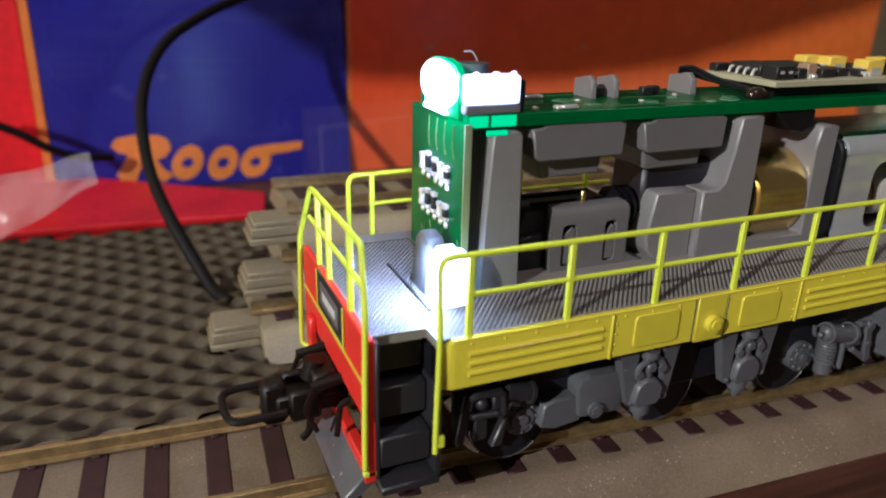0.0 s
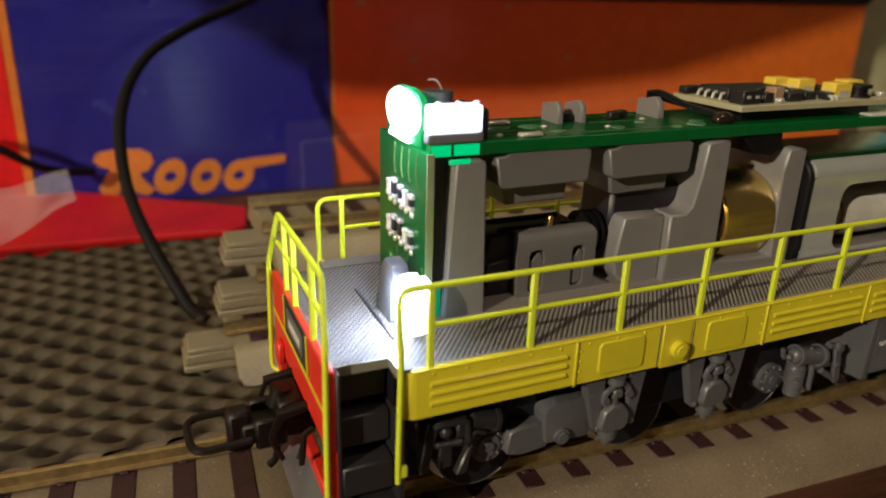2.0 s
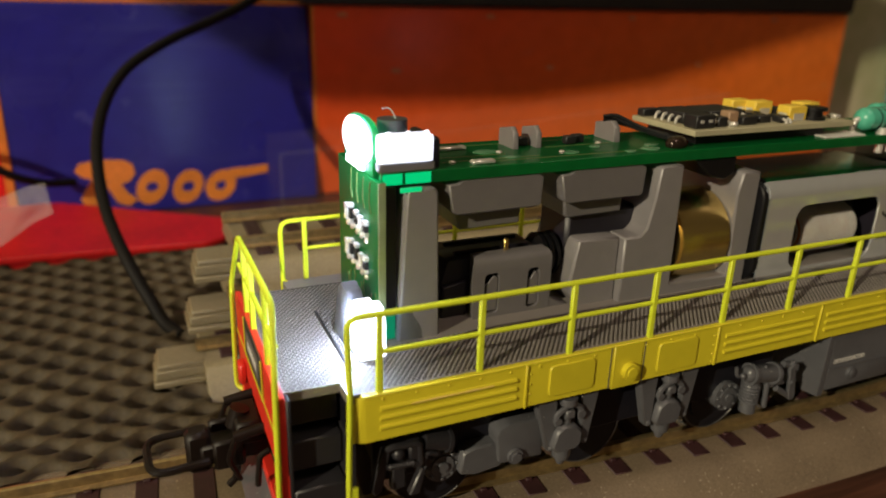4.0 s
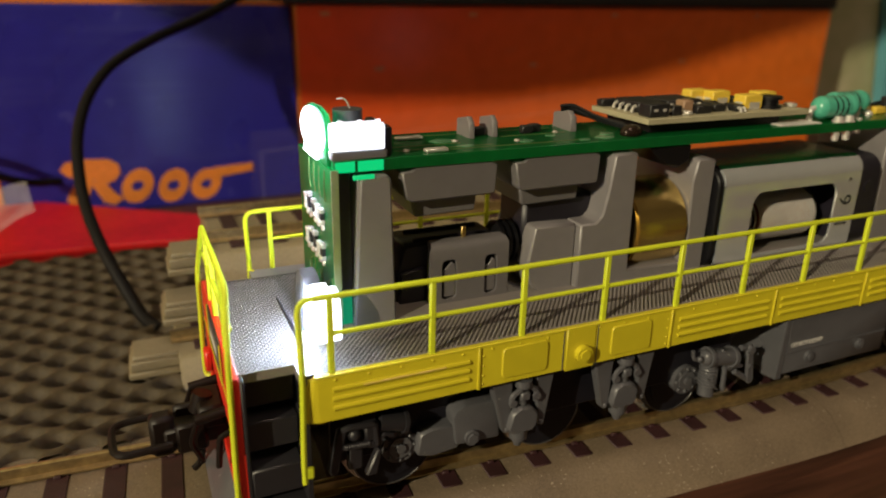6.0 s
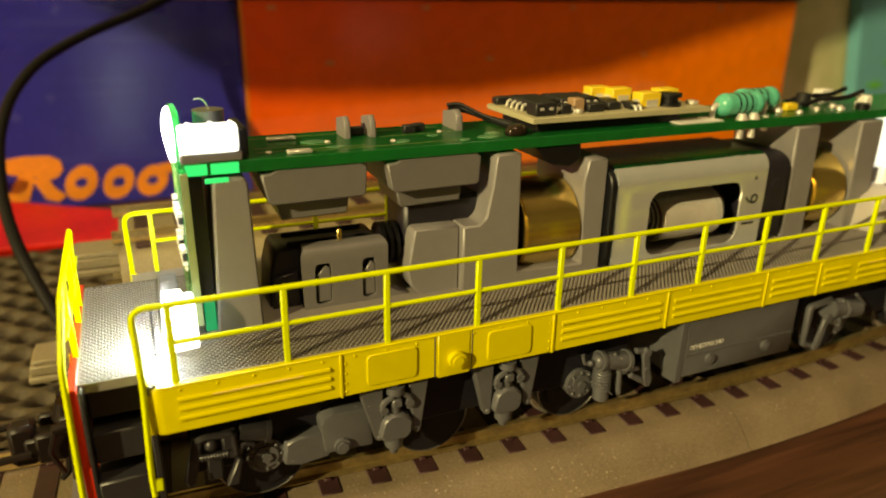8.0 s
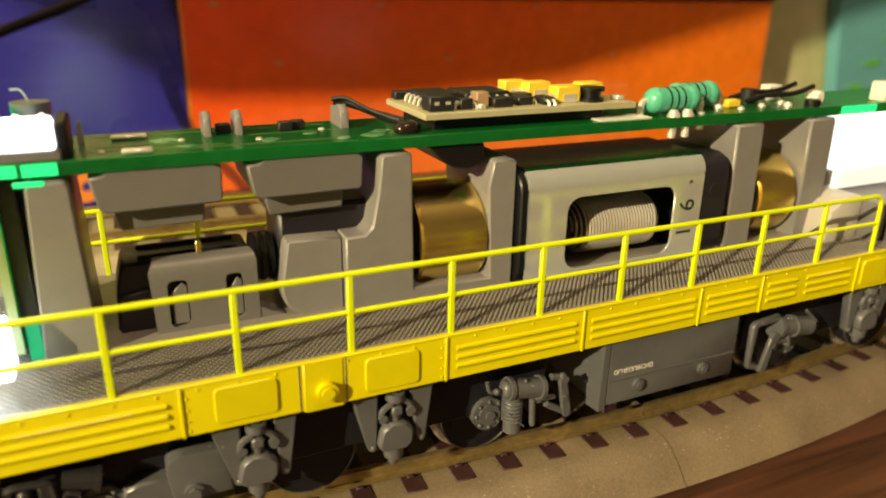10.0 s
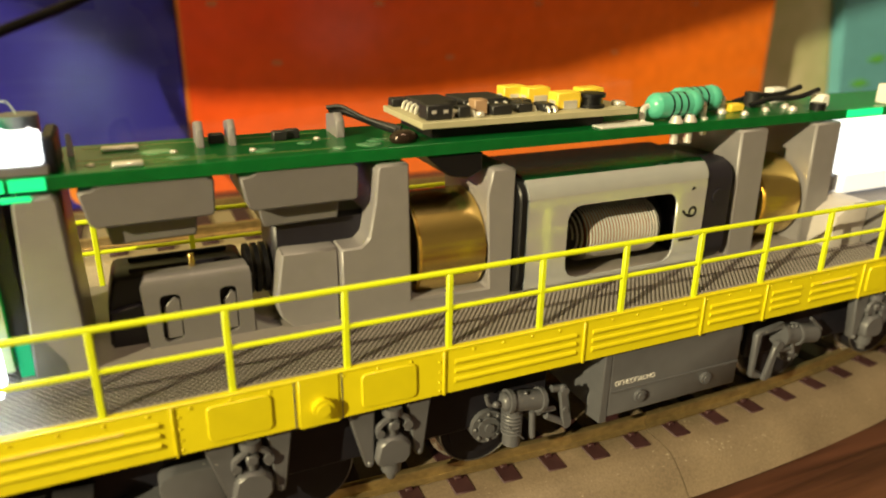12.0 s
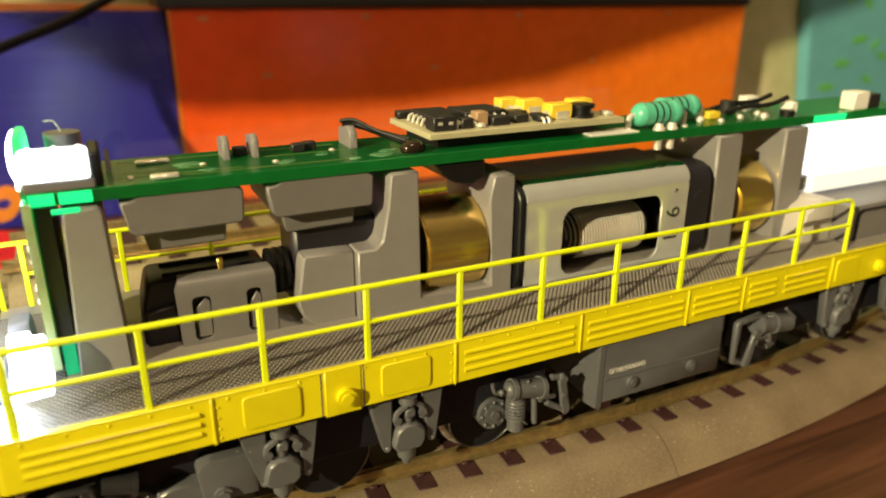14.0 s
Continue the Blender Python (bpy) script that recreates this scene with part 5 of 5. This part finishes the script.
# rear lamp box and cab floor
lampbox = part("rear_lamp_box", box(B(), 143.2, 170.0, 10.2, 25.0, 34.2, 43.5, 0.6), GLOW_BOX, loco, "white diffuser box lit from inside")
part("lower_diffuser", box(B(), 145.6, 170.0, 10.8, 24.4, 30.4, 34.2, 0.4), GLOW_DIM, lampbox)
part("shade_block", box(B(), 141.4, 145.2, 11.4, 24.0, 31.0, 34.0, 0.3), GREY, lampbox)
bm = prism(B(), [(139.0, DECK - 0.5), (139.6, 28.5), (143.4, 30.6), (147.0, 30.6), (147.0, DECK - 0.5)], "y", 6.0, 29.0, 0.8, 2)
part("cab_step", bm, PALE, loco, "pale moulding below the lamp box")
bm = box(B(), 147.2, 190.0, 3.0, 32.2, DECK - 0.2, 29.8, 0.8, seg=2)
cab = part("cab_floor", bm, GREY, loco, "grey cab floor block")
part("door_groove", tube(B(), rounded([(149.2, 2.9, 23.2), (149.2, 2.9, 28.8), (160, 2.9, 28.8)], 1.2), 0.25, 6), BLACK, cab)

# front lamps
block = part("lamp_block", box(B(), 20.3, 27.0, 10.6, 13.0, 46.3, 49.6, 0.45, seg=2), GLOW_BLOCK, loco, "white light block shining brightly")
for x in (21.4, 23.9, 26.2):
    part("light_pip", box(B(), x - 0.25, x + 0.25, 10.8, 11.4, 49.4, 50.0, 0.08), GLOW_BLOCK, block)
part("block_base", box(B(), 20.2, 27.4, 11.0, 16.6, 45.1, 46.35, 0.2), GREY, block)
part("block_back", box(B(), 26.9, 28.2, 11.4, 19.0, 45.1, 49.0, 0.3), DARK, block)
# lamp light along the board edges is put in as emissive strips
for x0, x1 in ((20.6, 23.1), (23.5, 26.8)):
    part("glowing_edge", box(B(), x0, x1, 10.92, 11.02, 43.7, 45.0), GLOW_GREEN, pcb, "board edge with the lamp's green glow painted in")
part("glowing_edge", box(B(), 21.0, 22.4, 11.25, 11.5, DECK, 27.4, 0.1), GLOW_EDGE, pcb, "added glowing strip for the marker lamp's green spill")
part("glowing_edge", box(B(), 22.6, 25.4, 10.2, 10.5, 42.8, 43.4, 0.1), GLOW_GREEN, pcb, "added glowing strip for the lamp's green spill below the board")
part("glowing_edge", box(B(), 143.4, 152.0, 10.92, 11.02, 43.8, 45.0), GLOW_GREEN, pcb, "board edge with the lamp's green glow painted in")
bm = rod(B(), (24.6, 18.8, 45.1), (24.6, 18.8, 50.2), 1.95, 28)
rod(bm, (24.6, 18.8, 45.1), (24.6, 18.8, 46.4), 2.25, 28)
part("metal_can", bm, UNDER, loco, "small dark grey can component")
part("thin_wire", tube(B(), rounded([(23.0, 18.2, 51.6), (23.9, 18.0, 51.7), (24.3, 17.8, 51.2), (24.6, 17.6, 50.4)], 0.5), 0.07, 6), SOLDER, loco, "loose hair-thin wire")
head = part("headlight_board", prism(B(), [(12.4, 44.3), (12.4, 49.6), (13.6, 50.6), (16.0, 51.0), (20.4, 50.9), (22.8, 50.2), (24.4, 48.6), (24.6, 44.3)], "x", 19.9, 20.7, 0.08), GREEN, loco, "small upright green lamp board with a rounded top")
# glowing dome made larger than the diode to stand in for its glare
bm = ball(B(), (19.8, 18.3, 47.9), 1.8, 0.5, 3.2, 1.6, 24)
part("headlight", bm, GLOW_WHITE, head, "white headlight, enlarged to stand in for its glare")
# emissive strip in place of the headlight's reflection on the board edge
part("headlight_lower", prism(B(), [(15.6, 44.5), (22.4, 44.5), (21.6, 45.6), (16.8, 45.9)], "x", 19.3, 20.3, 0.25, 2), GLOW_WHITE, head, "glowing strip standing in for the headlight's reflection on the board")
# marker lamp on the front walkway
bm = prism(B(), [(11.2, DECK), (11.2, 29.2), (12.0, 30.3), (14.6, 30.6), (16.0, 29.4), (16.4, DECK)], "x", 15.6, 18.6, 0.35, 2)
for v in bm.verts:
    if v.co.z > 27.0:
        v.co.x += 0.5 if v.co.x < 17.0 else -0.3
marker = part("marker_lamp", bm, UNDER, loco, "grey marker lamp housing with a lit lens")
bm = prism(B(), [(6.8, DECK), (7.2, 28.0), (7.9, 30.0), (9.4, 30.4), (10.6, 29.0), (11.1, DECK)], "x", 16.2, 18.5, 0.4, 2)
part("lens", bm, GLOW_LENS, marker, "white lens shining brightly")
# added emissive block that stands in for the lens's reflection on the board
bm = prism(B(), [(7.0, DECK), (7.2, 27.6), (8.0, 29.4), (9.8, 29.6), (11.0, 28.0), (11.1, DECK)], "x", 18.3, 19.8, 0.4, 2)
part("diode", bm, GLOW_LENS, marker, "glowing block in place of the lens's reflection on the board")

# ---- loose things ----
bm = tube(B(), rounded([(-1.0, 80.0, TABLE + 2.2), (-4.0, 85, TABLE + 3), (-10.8, 97, 8.5), (-14.2, 112, 17), (-14.4, 125, 28), (-11.5, 136, 36.5), (-5.5, 148, 43.5), (6, 160, 49.5), (24, 172, 56), (44, 180, 66)], 9, 6), 1.42, 10)
solid("power_cable", bm, CABLE, "thick black cable arching over the mat", "cable")
bm = tube(B(), rounded([(-95, 160, 38), (-62, 168, 24), (-46.7, 171, 15.5), (-38.5, 173, 8.8), (-30, 178, 5.5), (-24, 181, 5.0)], 12, 6), 1.3, 8)
solid("thin_cable", bm, CABLE, "thin black cable hanging in front of the red carton", "cable")

bag_mat = material("clear_film", (0.75, 0.70, 0.68), 0.25)
bag_mat.node_tree.nodes["Principled BSDF"].inputs["Alpha"].default_value = 0.26
bm = B()
nx, ny = 40, 12
grid = []
for i in range(nx):
    u = i / (nx - 1)
    low, high = Vector((-70, 112, -10)).lerp(Vector((-25.5, 122, 12.0)), u), Vector((-74, 120, 9)).lerp(Vector((-27, 128, 18.0)), u)
    fold = 0.9 * math.sin(i * 0.31) + 0.5 * math.sin(i * 0.83 + 1.0)
    grid.append([bm.verts.new(low.lerp(high, j / (ny - 1)) + Vector((0, fold * math.sin(j * 0.55 + i * 0.12), 0.35 * math.sin(i * 0.4 + j * 0.5)))) for j in range(ny)])
for i in range(nx - 1):
    for j in range(ny - 1):
        bm.faces.new((grid[i][j], grid[i + 1][j], grid[i + 1][j + 1], grid[i][j + 1]))
bag = solid("plastic_bag", bm, bag_mat, "crumpled clear plastic bag on the mat", "plastic bag")

# a clear blister tray standing behind the stacked track
film_mat = material("clear_blister", (0.80, 0.72, 0.68), 0.18)
film_mat.node_tree.nodes["Principled BSDF"].inputs["Alpha"].default_value = 0.028
blister = thing("blister_tray", "clear plastic blister tray standing behind the stacked track", "plastic tray")


def film(name, corners, nx, ny, wave):
    """A thin wavy sheet between four corners."""
    a, b, c, d = (Vector(p) for p in corners)
    bm = B()
    rows = [[bm.verts.new(a.lerp(b, i / nx).lerp(d.lerp(c, i / nx), j / ny) + Vector((0, wave * math.sin(i * 1.3 + j * 0.9), wave * 0.5 * math.sin(i * 0.7 + j * 1.9)))) for j in range(ny + 1)] for i in range(nx + 1)]
    for i in range(nx):
        for j in range(ny):
            bm.faces.new((rows[i][j], rows[i + 1][j], rows[i + 1][j + 1], rows[i][j + 1]))
    part(name, bm, film_mat, blister)


film("front_face", ((31, 128, -4), (200, 128, -4), (198, 134, 32), (32, 134, 20)), 26, 6, 0.5)
film("top_face", ((32, 134.3, 20), (198, 134.3, 32), (198, 160, 33), (33, 160, 21)), 26, 4, 0.4)
film("end_face", ((31, 128.5, -4), (32, 134.5, 20), (33, 160, 21), (32, 160, -4)), 4, 4, 0.3)
part("top_rim", tube(B(), [(32, 134, 20.2), (115, 134, 26.2), (198, 134, 32.2)], 0.45, 6), film_mat, blister)
part("end_rim", tube(B(), [(31, 128, -4), (32, 134, 20)], 0.5, 6), film_mat, blister)

teal = thing("teal_carton", "thin teal carton printed with green leaves", "carton")
part("body", prism(B(), [(399, TABLE), (560, TABLE), (560, 110), (377, 110)], "y", 203, 211, 0.5), TEAL, teal)
for i in range(9):
    x, z, a = 410 + (i * 37 % 50), 14 + (i * 23 % 56), i * 1.1
    bm = prism(B(), [(x + 9 * math.cos(a), z + 4 * math.sin(a)), (x + 2 * math.cos(a + 1.5), z + 2.4 * math.sin(a + 1.5)), (x - 8 * math.cos(a), z - 4 * math.sin(a)), (x - 2 * math.cos(a + 1.5), z - 2.4 * math.sin(a + 1.5))], "y", 202.6, 203.1)
    part("printed_leaf", bm, LEAF, teal)

# an unseen dark trough added behind the camera, shaped to keep the room lamp off the cartons' upper middle
trough = thing("hanging_lamp", "unseen dark trough on two cords, added to shade the cartons", "lamp")
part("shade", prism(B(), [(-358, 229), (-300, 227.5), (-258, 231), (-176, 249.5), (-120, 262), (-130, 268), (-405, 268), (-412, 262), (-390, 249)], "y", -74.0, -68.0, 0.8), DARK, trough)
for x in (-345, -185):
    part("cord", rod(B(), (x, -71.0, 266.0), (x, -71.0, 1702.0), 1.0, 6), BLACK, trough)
